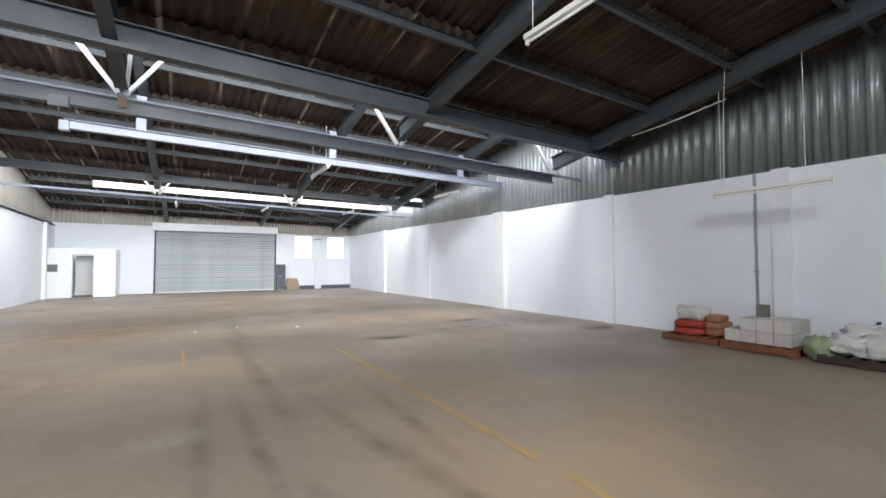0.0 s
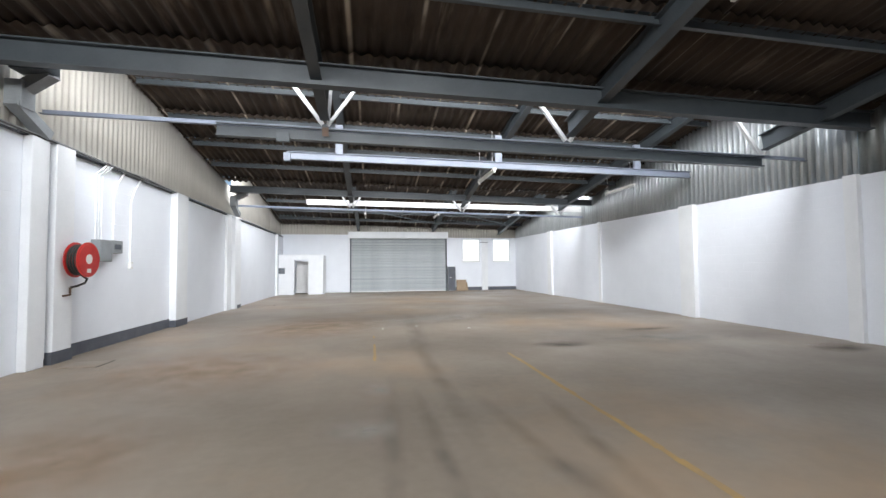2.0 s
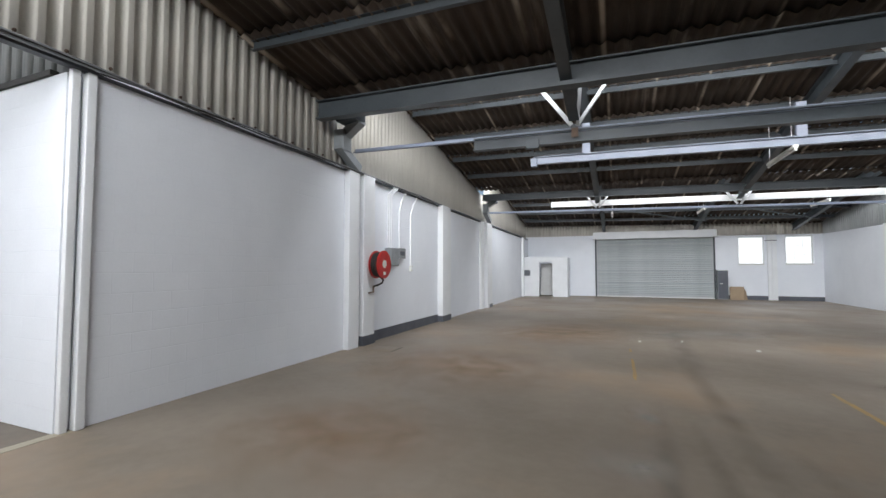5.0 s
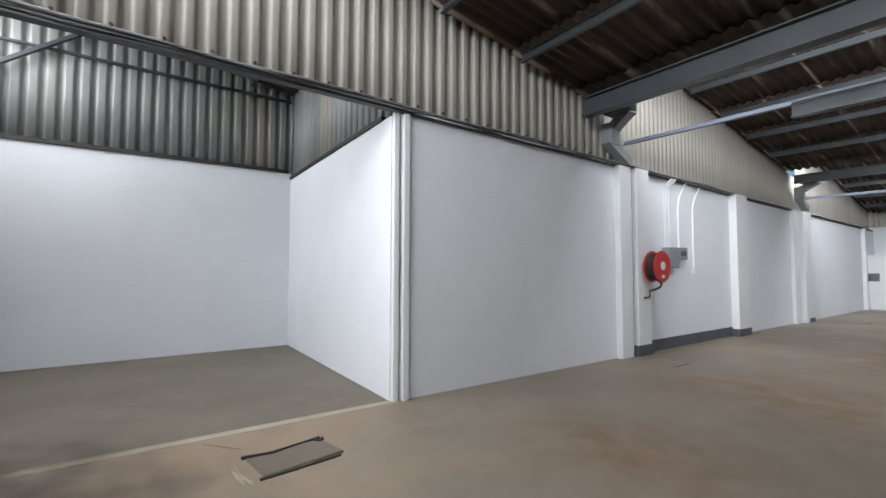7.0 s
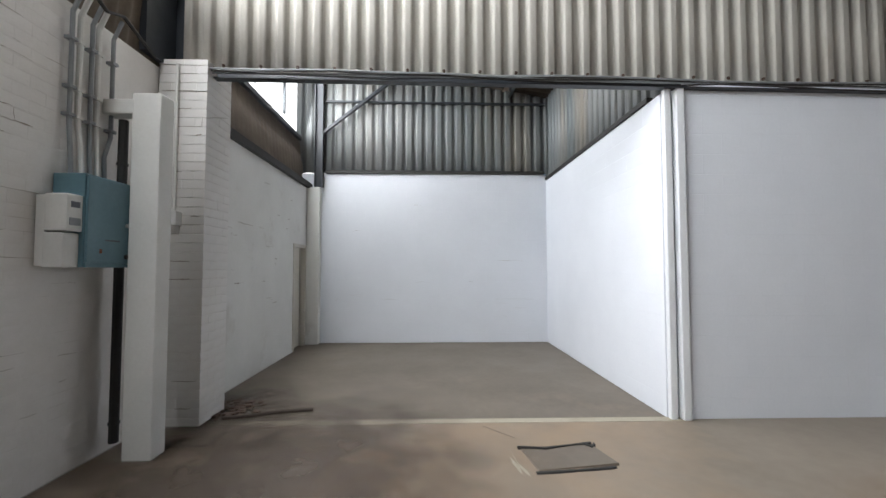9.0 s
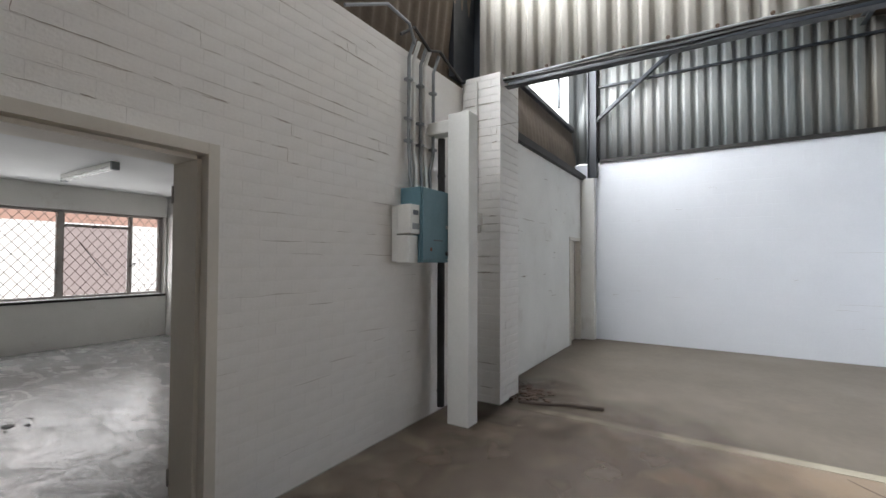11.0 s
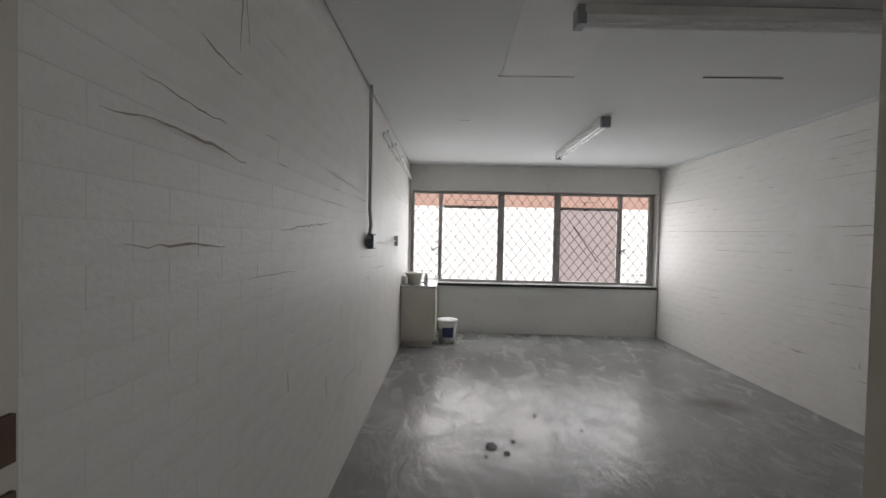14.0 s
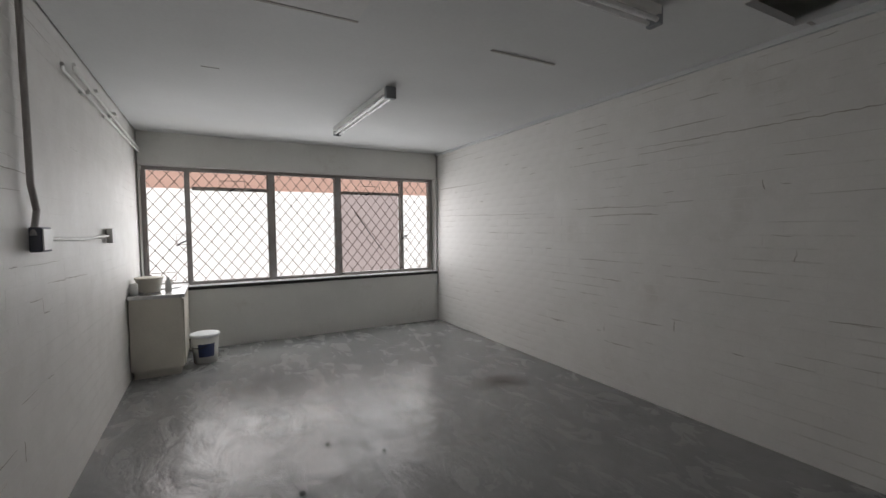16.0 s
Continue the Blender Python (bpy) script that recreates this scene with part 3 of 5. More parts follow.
for bay, (y0, y1, zl) in enumerate(BAYS):
    for x, kind in NODES[1:]:
        ya, yb = y0 + 0.1, (y1 + 0.75 if bay < 2 else y1 - 0.305)
        steel("rafter", "grey painted steel roof rafter", "rafter", i_section(0.15, 0.30), [((x, ya, roof_z(bay, ya) - 0.16 + LEAN * (x - 4)), (x, yb, roof_z(bay, yb) - 0.16 + LEAN * (x - 4)))])
    for k in range(1, 6):
        y = y1 - 0.3 - 1.36 * k
        if y < y0 + 0.3:
            continue
        xa = -4.3 if bay == 0 and y < -0.3 else 0.05
        steel("purlin", "grey painted steel purlin under the roof sheets", "purlin", c_section(0.06, 0.13), [((xa, y, roof_z(bay, y) + 0.04 + LEAN * xa), (XR - 0.05, y, roof_z(bay, y) + 0.04 + LEAN * XR))])
    if bay < 2:
        y, z = (3.12, 3.99) if bay == 0 else (12.25, 3.98)
        steel("eaves_beam", "deep grey steel eaves beam under the roof edge", "beam", i_section(0.16, 0.30 if bay == 0 else 0.22, 0.02), [((0.1, y, z), (XR - 0.12, y, z + LEAN * 12))])
        yt = 4.25 if bay == 0 else 13.05
        zt = 3.60 if bay == 0 else 3.50
        steel("tie_angle", "thin grey steel tie with a pale top flange", "tie", angle_section(0.075), [((0.02, yt, zt), (XR - 0.05, yt, zt + LEAN * 12))], LIGHT_STEEL)
        for x, kind in NODES[1:]:
            zn = zt + LEAN * (x - 1) + 0.07
            for dx in (-0.52, 0.5):
                steel("truss_brace", "pale steel angle brace of the roof truss", "brace", angle_section(0.06), [((x + dx * 0.12, yt, zn), (x + dx, yt, zn + 0.62))], PALE_STEEL)
            steel("truss_brace", "pale steel angle brace of the roof truss", "brace", angle_section(0.05), [((x + 0.05, yt - 0.05, zn), (x + 0.12, yt - 0.3, zn + 0.6))], PALE_STEEL)
            steel("truss_post", "grey steel post of the roof truss", "post", flat_section(0.05, 0.05), [((x + 0.06, yt + 0.05, zn - 0.03), (x + 0.06, yt + 0.05, zn + 1.3))], STEEL)

steel("hoist_beam", "grey steel beam with a rust mark under the truss tie", "beam", i_section(0.13, 0.20, 0.018), [((2.37, 4.25, 3.485), (11.96, 4.25, 3.29))])
plate = part("rust_patch", boxes((3.93, 4.03, 4.17, 4.178, 3.42, 3.56)), RUST)
tagged(plate, "rusty gusset plate at the truss node", "plate")
# Bright strip below the rear skylight, drawn as an added white beam.
steel("beam_fascia", "added white beam standing in for a bright strip below the rear skylight", "beam", flat_section(0.06, 0.19), [((2.4, 13.12, 3.72), (12.9, 13.12, 3.58))], WHITE_STEEL)

crane = thing("crane_rail", "pale blue steel crane rail hung from three posts", "crane rail", (2.84, 7.15, 3.86))
part("rail_beam", sweep(bmesh.new(), i_section(0.12, 0.17, 0.016), (0, 0, 0), (10.0, 0, -0.17)), LIGHT_STEEL, crane)
for x in (1.13, 4.85, 8.5):
    part("hanger_post", boxes((x - 0.08, x + 0.08, -0.05, 0.05, 0.06 - 0.017 * x, 0.74 - 0.022 * x)), LIGHT_STEEL, crane)
part("end_stop", boxes((-0.06, 0.08, -0.07, 0.07, -0.13, 0.05), bevel=0.01), LIGHT_STEEL, crane)
block = thing("beam_trolley", "small grey trolley block under the hoist beam", "trolley", (3.35, 4.16, 3.32))
part("trolley_body", boxes((-0.1, 0.1, -0.03, 0.03, -0.02, 0.12), bevel=0.01), STEEL, block)
part("trolley_hook", rods([(0, 0, -0.02), (0, 0, -0.08), (0.04, 0, -0.1)], 0.012), STEEL, block)


def gutter(y, z):
    g = thing("gutter_bracket", "grey sheet-metal gutter outlet stepping down to the wall pier", "gutter", (0, y, z))
    part("outlet_box", boxes((0.15, 0.55, -0.2, 0.1, 0.16, 0.32), bevel=0.01), STEEL, g)
    part("elbow", sweep(bmesh.new(), flat_section(0.16, 0.16), (0.52, 0.0, 0.2), (0.1, 0.12, 0.0)), GREY, g)
    part("downpipe_head", boxes((0.0, 0.2, -0.05, 0.2, -0.28, 0.08), bevel=0.01), GREY, g)
    part("shoe", sweep(bmesh.new(), flat_section(0.16, 0.14), (0.1, -0.05, -0.2), (0.1, 0.55, -0.5)), GREY, g)
    return g


gutter(3.7, 3.78)
gutter(12.6, 3.72)


# ---- fluorescent battens of the hall ----
def batten(name, label, p, turn, length=1.5, drops=((0.2, 0.5), (1.3, 0.5)), tilt=0.0):
    b = thing(name, label, "lamp", p, "hall battens", "", turn)
    part("batten_body", boxes((0, length, -0.04, 0.04, 0.0, 0.055), bevel=0.008), PLASTIC, b)
    part("tube", rod(bmesh.new(), (0.04, 0, -0.028), (length - 0.04, 0, -0.028), 0.014), TUBE, b)
    for x in (0.02, length - 0.02):
        part("lamp_holder", boxes((x - 0.015, x + 0.015, -0.02, 0.02, -0.05, 0.0)), PLASTIC, b)
    for x, h in drops:
        part("hanging_wire", rod(bmesh.new(), (x, 0, 0.05), (x, 0, 0.05 + h), 0.005, 6), WHITE_STEEL, b)
    return b


batten("batten_lamp", "unlit fluorescent batten hung below the roof", (7.55, 6.97, 3.62), 90, drops=((0.2, 0.95), (1.4, 0.75)))
batten("batten_lamp", "unlit fluorescent batten hung near the clad wall", (11.97, 8.19, 3.6), 90, drops=((0.2, 0.65), (1.4, 0.5)))
batten("batten_lamp", "unlit fluorescent batten hung below the roof", (7.66, -1.1, 3.6), 90, drops=((0.2, 1.4), (1.4, 1.18)))
batten("batten_lamp", "unlit fluorescent batten hung on wires before the white wall", (12.0, -0.72, 2.43), 90, drops=((1.38, 2.2), (0.3, 2.4)))
for x, y in ((7.7, 16.4), (11.2, 15.6), (4.4, 16.6)):
    batten("batten_lamp", "unlit fluorescent batten below the rear roof", (x, y, 3.75), 90, drops=((0.2, 0.7), (1.3, 0.5)))
loose = thing("loose_cable", "loose pale cable slung from a rafter", "cable", (11.9, 0.5, 4.0))
part("cable_run", rods([(0, 0.0, 0.7), (0, 0.05, -0.3), (-0.02, 0.06, -1.5)], 0.006, 6), WHITE_STEEL, loose)
part("cable_arm", rods([(0, 0, -0.1), (-0.1, 0.9, -0.25), (-0.2, 1.5, -0.32)], 0.009, 6), WHITE_STEEL, loose)
for a, b in (((4.2, 16, 3.85), (8.2, 19, 3.5)), ((8.2, 16, 3.8), (12.2, 19.2, 3.45))):
    steel("wind_brace", "thin grey wind brace under the rear roof", "brace", angle_section(0.05), [(a, b)])

# ---- end wall: shutter, hut, windows, cabinet, boards ----
shutter = thing("roller_shutter", "closed galvanised roller shutter door in the end wall", "shutter", (3.53, YE, 0))
slat_profile = [(-0.004, 0.0), (0.02, 0.018), (0.026, 0.042), (0.02, 0.07), (-0.004, 0.088), (-0.012, 0.045)]
bm = bmesh.new()
a = [bm.verts.new((0.04, -u - 0.02, v)) for u, v in slat_profile]
b = [bm.verts.new((5.30, -u - 0.02, v)) for u, v in slat_profile]
for i in range(6):
    bm.faces.new((a[i], a[(i + 1) % 6], b[(i + 1) % 6], b[i]))
slat_mesh = mesh_of("slat", bm, SHUTTER)
for k in range(33):
    s = new("slat", slat_mesh)
    s.parent, s.location = shutter, (0, 0, 0.04 + 0.089 * k)
part("head_box", boxes((-0.1, 5.42, -0.3, -0.002, 2.95, 3.31), bevel=0.015), WHITE, shutter, "white painted shutter hood")
part("bottom_rail", boxes((0.04, 5.3, -0.06, -0.01, 0.0, 0.045), bevel=0.006), WHITE_STEEL, shutter, "pale bottom rail")
for x in (-0.02, 5.30):
    part("guide_rail", boxes((x, x + 0.07, -0.07, -0.004, 0, 2.95)), STEEL, shutter)

hut = thing("corner_hut", "small white block hut with open doorway and vent", "hut", (-0.0, 19.9, 0))
part("front_wall", boxes((0.02, 0.82, 0, 0.12, 0, 2.0), (1.5, 2.24, 0, 0.12, 0, 2.0), (0.82, 1.5, 0, 0.12, 1.78, 2.0)), WHITE, hut)
part("side_wall", boxes((2.12, 2.238, 0.121, 1.398, 0, 1.99)), WHITE, hut)
part("coping", boxes((0.02, 2.27, -0.02, 0.14, 2.0, 2.04), bevel=0.006), WHITE, hut)
part("back_door", boxes((0.8, 1.56, 0.75, 0.79, 0.05, 1.7), bevel=0.004), WHITE_STEEL, hut, "pale flush door inside the hut")
part("vent_frame", boxes((-0.06 + 0.1, 0.37, -0.02, -0.002, 1.06, 1.36)), GREY, hut)
for k in range(7):
    part("vent_slat", boxes((0.06, 0.35, -0.032, -0.022, 1.085 + k * 0.038, 1.105 + k * 0.038)), DARK_GREY, hut)

# Daylight in these windows is emission put into the panes.
for k, x in enumerate((9.84, 11.65)):
    w = tagged(new("window_%d" % (k + 1)), "bright white window in the end wall, panes glowing as daylight", "window", "end windows", "structure")
    w.matrix_basis = pose(x, YE + 0.1, 1.63)
    part("window_frame", boxes((0, 1.02, 0, 0.05, 0, 0.04), (0, 1.02, 0, 0.05, 1.27, 1.31), (0, 0.04, 0, 0.05, 0.04, 1.27), (0.98, 1.02, 0, 0.05, 0.04, 1.27)), WHITE_STEEL, w)
    for i in range(3):
        for j in range(3):
            part("pane", boxes((0.05 + i * 0.31, 0.35 + i * 0.31, 0.015, 0.025, 0.05 + j * 0.405, 0.445 + j * 0.405)), PANE_GLOW, w)
    part("glazing_bars", boxes((0.352, 0.358, 0.01, 0.03, 0.04, 1.27), (0.662, 0.668, 0.01, 0.03, 0.04, 1.27), (0.04, 0.98, 0.01, 0.03, 0.447, 0.453), (0.04, 0.98, 0.01, 0.03, 0.852, 0.858)), WHITE_STEEL, w)
    part("window_sill", boxes((-0.03, 1.05, -0.13, 0.0, -0.04, 0.0)), WHITE, w)

cab = thing("steel_cabinet", "dark grey narrow steel cabinet beside the shutter", "cabinet", (8.92, YE - 0.35, 0))
part("body", boxes((0, 0.42, 0, 0.32, 0, 1.36), bevel=0.008), GREY, cab)
part("door", boxes((0.02, 0.40, -0.022, -0.002, 0.05, 1.33), bevel=0.004), DARK_GREY, cab)
part("handle", boxes((0.08, 0.2, -0.045, -0.024, 0.72, 0.76)), CHROME, cab)
for x, w, h, tilt, turn in ((9.42, 0.55, 0.62, 14, -8), (9.72, 0.42, 0.56, 18, 14)):
    b = part("scrap_board", moved(boxes((0, w, 0, 0.02, 0, h)), pose(0, 0, 0, -tilt, 0, 0)), BOARD)
    b.matrix_basis = pose(x, YE - 0.24, 0, 0, 0, turn)
    tagged(b, "offcut of brown board leaning on the end wall", "board", "leaning boards")
pipe = thing("wall_pipe", "thin white pipe with a dark bracket on the end wall", "pipe", (10.9, YE - 0.12, 0))
part("pipe_run", rod(bmesh.new(), (0.2, 0.0, 0.2), (0.2, 0.0, 3.0), 0.02), WHITE, pipe)
part("bracket", boxes((-0.05, 0.4, -0.02, 0.0, 2.72, 2.75)), DARK_GREY, pipe)

# ---- hose reel wall ----
reel = thing("hose_reel", "red fire hose reel with black hose on the white wall", "hose reel", (0.02, 4.78, 1.52))


def disc_x(bm, x0, x1, r, n=36):
    return rod(bm, (x0, 0, 0), (x1, 0, 0), r, n)


REEL_AT = Matrix.Translation((0.17, 0, 0))
part("front_disc", moved(disc_x(disc_x(bmesh.new(), 0.17, 0.182, 0.27), 0.182, 0.19, 0.24), REEL_AT), RED, reel)
part("rear_disc", moved(disc_x(bmesh.new(), 0.0, 0.012, 0.27), REEL_AT), RED, reel)
part("drum", moved(disc_x(bmesh.new(), 0.012, 0.17, 0.2), REEL_AT), RED, reel)
part("hub_label", moved(rod(bmesh.new(), (0.19, 0, 0.01), (0.194, 0, 0.01), 0.075, 24), REEL_AT), PLASTIC, reel, "round white hub label")
part("tag", moved(boxes((0.19, 0.193, -0.04, 0.05, -0.2, -0.14)), REEL_AT), PLASTIC, reel, "small white instruction tag")
for k in range(4):
    bm = bmesh.new()
    m = 26
    ring = [[bm.verts.new(((0.03 + 0.037 * k) + 0.016 * math.cos(j * math.pi / 3), (0.225 + 0.016 * math.sin(j * math.pi / 3)) * math.cos(i * 2 * math.pi / m), (0.225 + 0.016 * math.sin(j * math.pi / 3)) * math.sin(i * 2 * math.pi / m))) for j in range(6)] for i in range(m)]
    for i in range(m):
        for j in range(6):
            bm.faces.new((ring[i][j], ring[i][(j + 1) % 6], ring[(i + 1) % m][(j + 1) % 6], ring[(i + 1) % m][j]))
    part("hose_coil", moved(bm, REEL_AT), BLACK, reel, "black rubber hose", True)
part("wall_bracket", boxes((0.122, 0.2, -0.03, 0.03, -0.04, 0.04), bevel=0.006), RED, reel)
part("hose_tail", rods([(0.3, -0.1, -0.22), (0.28, 0.1, -0.3), (0.24, 0.12, -0.36), (0.2, 0.02, -0.4), (0.17, -0.08, -0.42)], 0.017), BLACK, reel, "black hose tail")
part("valve", rods([(0.16, -0.08, -0.42), (0.16, -0.08, -0.53), (0.14, -0.2, -0.54)], 0.016), RUST, reel, "brass valve and pipe")

dist = thing("isolator_box", "grey metal isolator box on the white wall", "electrical box", (0.003, 5.45, 1.5))
part("box_body", boxes((0, 0.14, 0, 0.36, 0, 0.38), bevel=0.008), GREY, dist)
part("box_lid", boxes((0.14, 0.152, 0.02, 0.34, 0.02, 0.36), bevel=0.004), GREY, dist)
small = thing("breaker_box", "small grey breaker box on the white wall", "electrical box", (0.003, 5.83, 1.66))
part("box_body", boxes((0, 0.12, 0, 0.34, 0, 0.23), bevel=0.008), GREY, small)
part("window_flap", boxes((0.12, 0.13, 0.08, 0.27, 0.07, 0.16)), DARK_GREY, small)
sw = thing("switch_socket", "small white wall socket on a conduit", "socket", (0.003, 6.58, 1.38))
part("socket_body", boxes((0, 0.05, 0, 0.09, 0, 0.13), bevel=0.006), PLASTIC, sw)
part("socket_face", boxes((0.05, 0.054, 0.012, 0.078, 0.03, 0.1)), WHITE, sw)


def conduit(name, label, points, r=0.014, mat=WHITE, saddles=()):
    c = thing(name, label, "conduit", points[0])
    o = Vector(points[0])
    part("pipe", rods([Vector(p) - o for p in points], r), mat, c)
    for s in saddles:
        q = Vector(s) - o
        part("saddle", boxes((q.x - 0.03, q.x + 0.03, q.y - 0.03, q.y + 0.03, q.z - 0.012, q.z + 0.012), bevel=0.003), mat, c)
    return c


for k, y in enumerate((5.54, 5.62, 5.7)):
    conduit("conduit", "white painted conduit from the tray to the boxes", [(0.02, y, 1.88), (0.02, y, 3.02), (0.08, y + 0.06, 3.12), (0.1, y + 0.14, 3.2)], 0.016)
conduit("conduit", "white painted conduit on the wall", [(0.02, 6.05, 1.89), (0.02, 6.05, 2.7), (0.02, 6.15, 2.95), (0.06, 6.3, 3.2)], 0.018, WHITE, [(0.02, 6.05, 2.2)])
conduit("conduit", "white painted conduit to the socket", [(0.02, 6.62, 1.51), (0.02, 6.62, 2.7), (0.02, 6.75, 2.95), (0.06, 6.9, 3.2)], 0.018, WHITE, [(0.02, 6.62, 2.0)])
conduit("conduit", "grey conduit running up the tall side wall", [(XR - 0.02, 0.6, 0.45), (XR - 0.02, 0.6, 2.85)], 0.022, GREY, [(XR - 0.02, 0.6, 1.2), (XR - 0.02, 0.6, 2.2)])
conduit("conduit", "white conduit beside the pier", [(0.06, 4.36, 0.1), (0.06, 4.36, 3.2)], 0.02)

# lintel angle and cable runs below the cladding
tray = thing("cable_tray", "rusty steel angle with grey cables under the cladding", "cable tray", (0.0, -4.6, 0.0))
part("lintel_angle", sweep(bmesh.new(), angle_section(0.09, 0.01), (0.03, 0, left_top(-4.6) - 0.11), (0.03, 8.6, left_top(4.0) - 0.08)), DARK_STEEL, tray)
part("lintel_angle", sweep(bmesh.new(), angle_section(0.08, 0.01), (0.03, 9.5, left_top(4.9) - 0.09), (0.03, 25.6, left_top(21) - 0.08)), DARK_STEEL, tray)
rng = random.Random(5)
for k in range(6):
    pts, y = [], 0.0
    while y < 13.4:
        pts.append((0.07 + 0.012 * k + rng.uniform(-0.008, 0.01), y, left_top(y - 4.6) - 0.05 + 0.012 * (k % 3) - 0.03 * abs(math.sin(y * 1.2 + k)) + rng.uniform(-0.01, 0.01)))
        y += 0.55
    part("cable", rods(pts, 0.009, 6), GREY if k % 2 else BLACK, tray)

# ---- side bay ----
structure("door_1", boxes((-4.09, -3.43, -5.06, -5.02, 0.0, 1.86), bevel=0.004), BEIGE, "closed cream door in the side bay", "door")
structure("door_1_frame", boxes((-3.46, -3.40, -5.0, -4.915, 0, 1.9), (-4.12, -4.06, -5.0, -4.915, 0, 1.9), (-4.06, -3.46, -5.0, -4.915, 1.84, 1.9)), BEIGE, "cream painted door frame", "door frame")
corner = thing("corner_stanchion", "dark steel corner column with diagonal brace", "column", (-4.24, -4.72, 0))
part("column", sweep(bmesh.new(), i_section(0.14, 0.16), (0, 0, 3.05), (0, 0, 5.9), (0, 1, 0)), DARK_STEEL, corner)
part("brace", sweep(bmesh.new(), angle_section(0.08, 0.01), (0.05, 0.1, 1.05 + 3.05), (0.05, 1.65, 5.32)), DARK_STEEL, corner)
part("girt", sweep(bmesh.new(), angle_section(0.05, 0.006), (-0.02, 0.1, 4.76), (-0.02, 4.5, 4.74)), DARK_STEEL, corner)
part("sill_angle", sweep(bmesh.new(), angle_section(0.07, 0.01), (0.0, -0.38, 3.98), (4.0, -0.38, 3.99)), DARK_STEEL, corner)
structure("trim_annexe_column", boxes((-4.31, -4.14, -4.92, -4.68, 0, 3.04), bevel=0.01), OLD_WHITE, "stained white corner pier", "pier")
structure("skylight_glazing_bar", boxes(*[(x, x + 0.04, -5.0, -4.96, 4.06, 5.6) for x in (-3.0, -1.8, -0.6)]), STEEL, "steel glazing bars of the skylight", "glazing bar")

# joint and hatch in the floor
structure("floor_joint", boxes((-0.06, 0.05, -4.6, -0.02, 0.0, 0.004)), DUST, "pale screed line between the two floors", "floor joint")
def wavy(points, w, z, seed):
    """A thin ragged strip on the floor along the points."""
    r, bm, rows = random.Random(seed), bmesh.new(), []
    for (xa, ya), (xb, yb) in zip(points, points[1:]):
        for k in range(6):
            s = k / 6
            x, y = xa + (xb - xa) * s, ya + (yb - ya) * s
            q = w * r.uniform(0.6, 1.25)
            rows.append([bm.verts.new(p) for p in ((x - q, y, 0.0), (x - q * 0.7, y, z), (x + q * 0.7, y, z), (x + q, y, 0.0))])
    for a, b in zip(rows, rows[1:]):
        for k in range(3):
            bm.faces.new((a[k], a[k + 1], b[k + 1], b[k]))
    return bm


hatch = thing("floor_hatch", "sunken concrete floor hatch with black gaps", "hatch", (0.8, -1.45, 0))
slab = bmesh.new()
for k, pts in enumerate(([(-0.17, -0.34), (0.21, -0.28), (0.14, 0.34), (-0.2, 0.26)], )):
    low = [slab.verts.new((x, y, 0.0)) for x, y in pts]
    top = [slab.verts.new((x * 0.97, y * 0.98, 0.006 + 0.012 * (n in (2, 3)))) for n, (x, y) in enumerate(pts)]
    slab.faces.new(top)
    for n in range(4):
        slab.faces.new((low[n], low[(n + 1) % 4], top[(n + 1) % 4], top[n]))
part("slab", slab, ANNEXE_FLOOR, hatch)
part("surround", wavy([(-0.1, -0.42), (0.1, -0.41), (0.29, -0.35)], 0.045, 0.003, 2), DUST, hatch)
part("chipped_edge", wavy([(0.02, -0.45), (0.24, -0.4)], 0.08, 0.003, 3), DUST, hatch)
part("gap", wavy([(-0.17, -0.36), (-0.14, -0.14), (-0.19, 0.08), (-0.24, 0.3)], 0.015, 0.024, 4), BLACK, hatch)
part("gap", wavy([(0.25, -0.31), (0.22, 0.0), (0.17, 0.36)], 0.015, 0.012, 5), BLACK, hatch)
part("gap", wavy([(-0.2, 0.2), (-0.15, 0.24), (-0.21, 0.29)], 0.022, 0.028, 6), BLACK, hatch)
for k, y in enumerate((-0.5, -0.45, -0.4)):
    part("saw_groove", wavy([(-0.68 + 0.06 * k, y - 0.08), (-0.45 + 0.05 * k, y + 0.1)], 0.008, 0.002, 7 + k), OIL, hatch)
for x, y, w, l in ((0.62, 4.35, 0.5, 0.45), (0.9, 13.9, 0.5, 0.4), (0.35, -4.55, 0.3, 0.4)):
    c = thing("manhole_cover", "flush concrete cover with a dark edge in the floor", "cover", (x, y, 0), "floor covers")
    part("cover_slab", boxes((-w / 2, w / 2, -l / 2, l / 2, 0, 0.005)), CONCRETE, c)
    part("dark_edge", boxes((w / 2, w / 2 + 0.018, -l / 2, l / 2, 0, 0.004), (-w / 2, w / 2, l / 2, l / 2 + 0.012, 0, 0.004)), BLACK, c)
stick = part("floor_bar", rods([(-0.1, -4.52, 0.018), (-0.16, -4.3, 0.018), (-0.28, -4.0, 0.02), (-0.34, -3.72, 0.018)], 0.018, 8), DARK_WOOD_AND_VOID)
tagged(stick, "bent dark rubber strip lying on the floor", "strip")
bm = bmesh.new()
for k in range(90):
    r = random.Random(k)
    s = r.uniform(0.008, 0.03)
    box(bm, *(lambda x, y: (x - s, x + s, y - s, y + s, 0, s * 0.9))(-0.45 + r.gauss(0, 0.14), -4.55 + r.gauss(0, 0.12)))
tagged(part("dirt_heap", bm, SOIL), "small heap of dark dirt beside the pillar", "dirt", "", "stuff")

# ---- painted floor lines and marks ----
def flat_patch(bm, pts, z):
    f = [bm.verts.new((x, y, z)) for x, y in pts]
    bm.faces.new(f)
    return bm


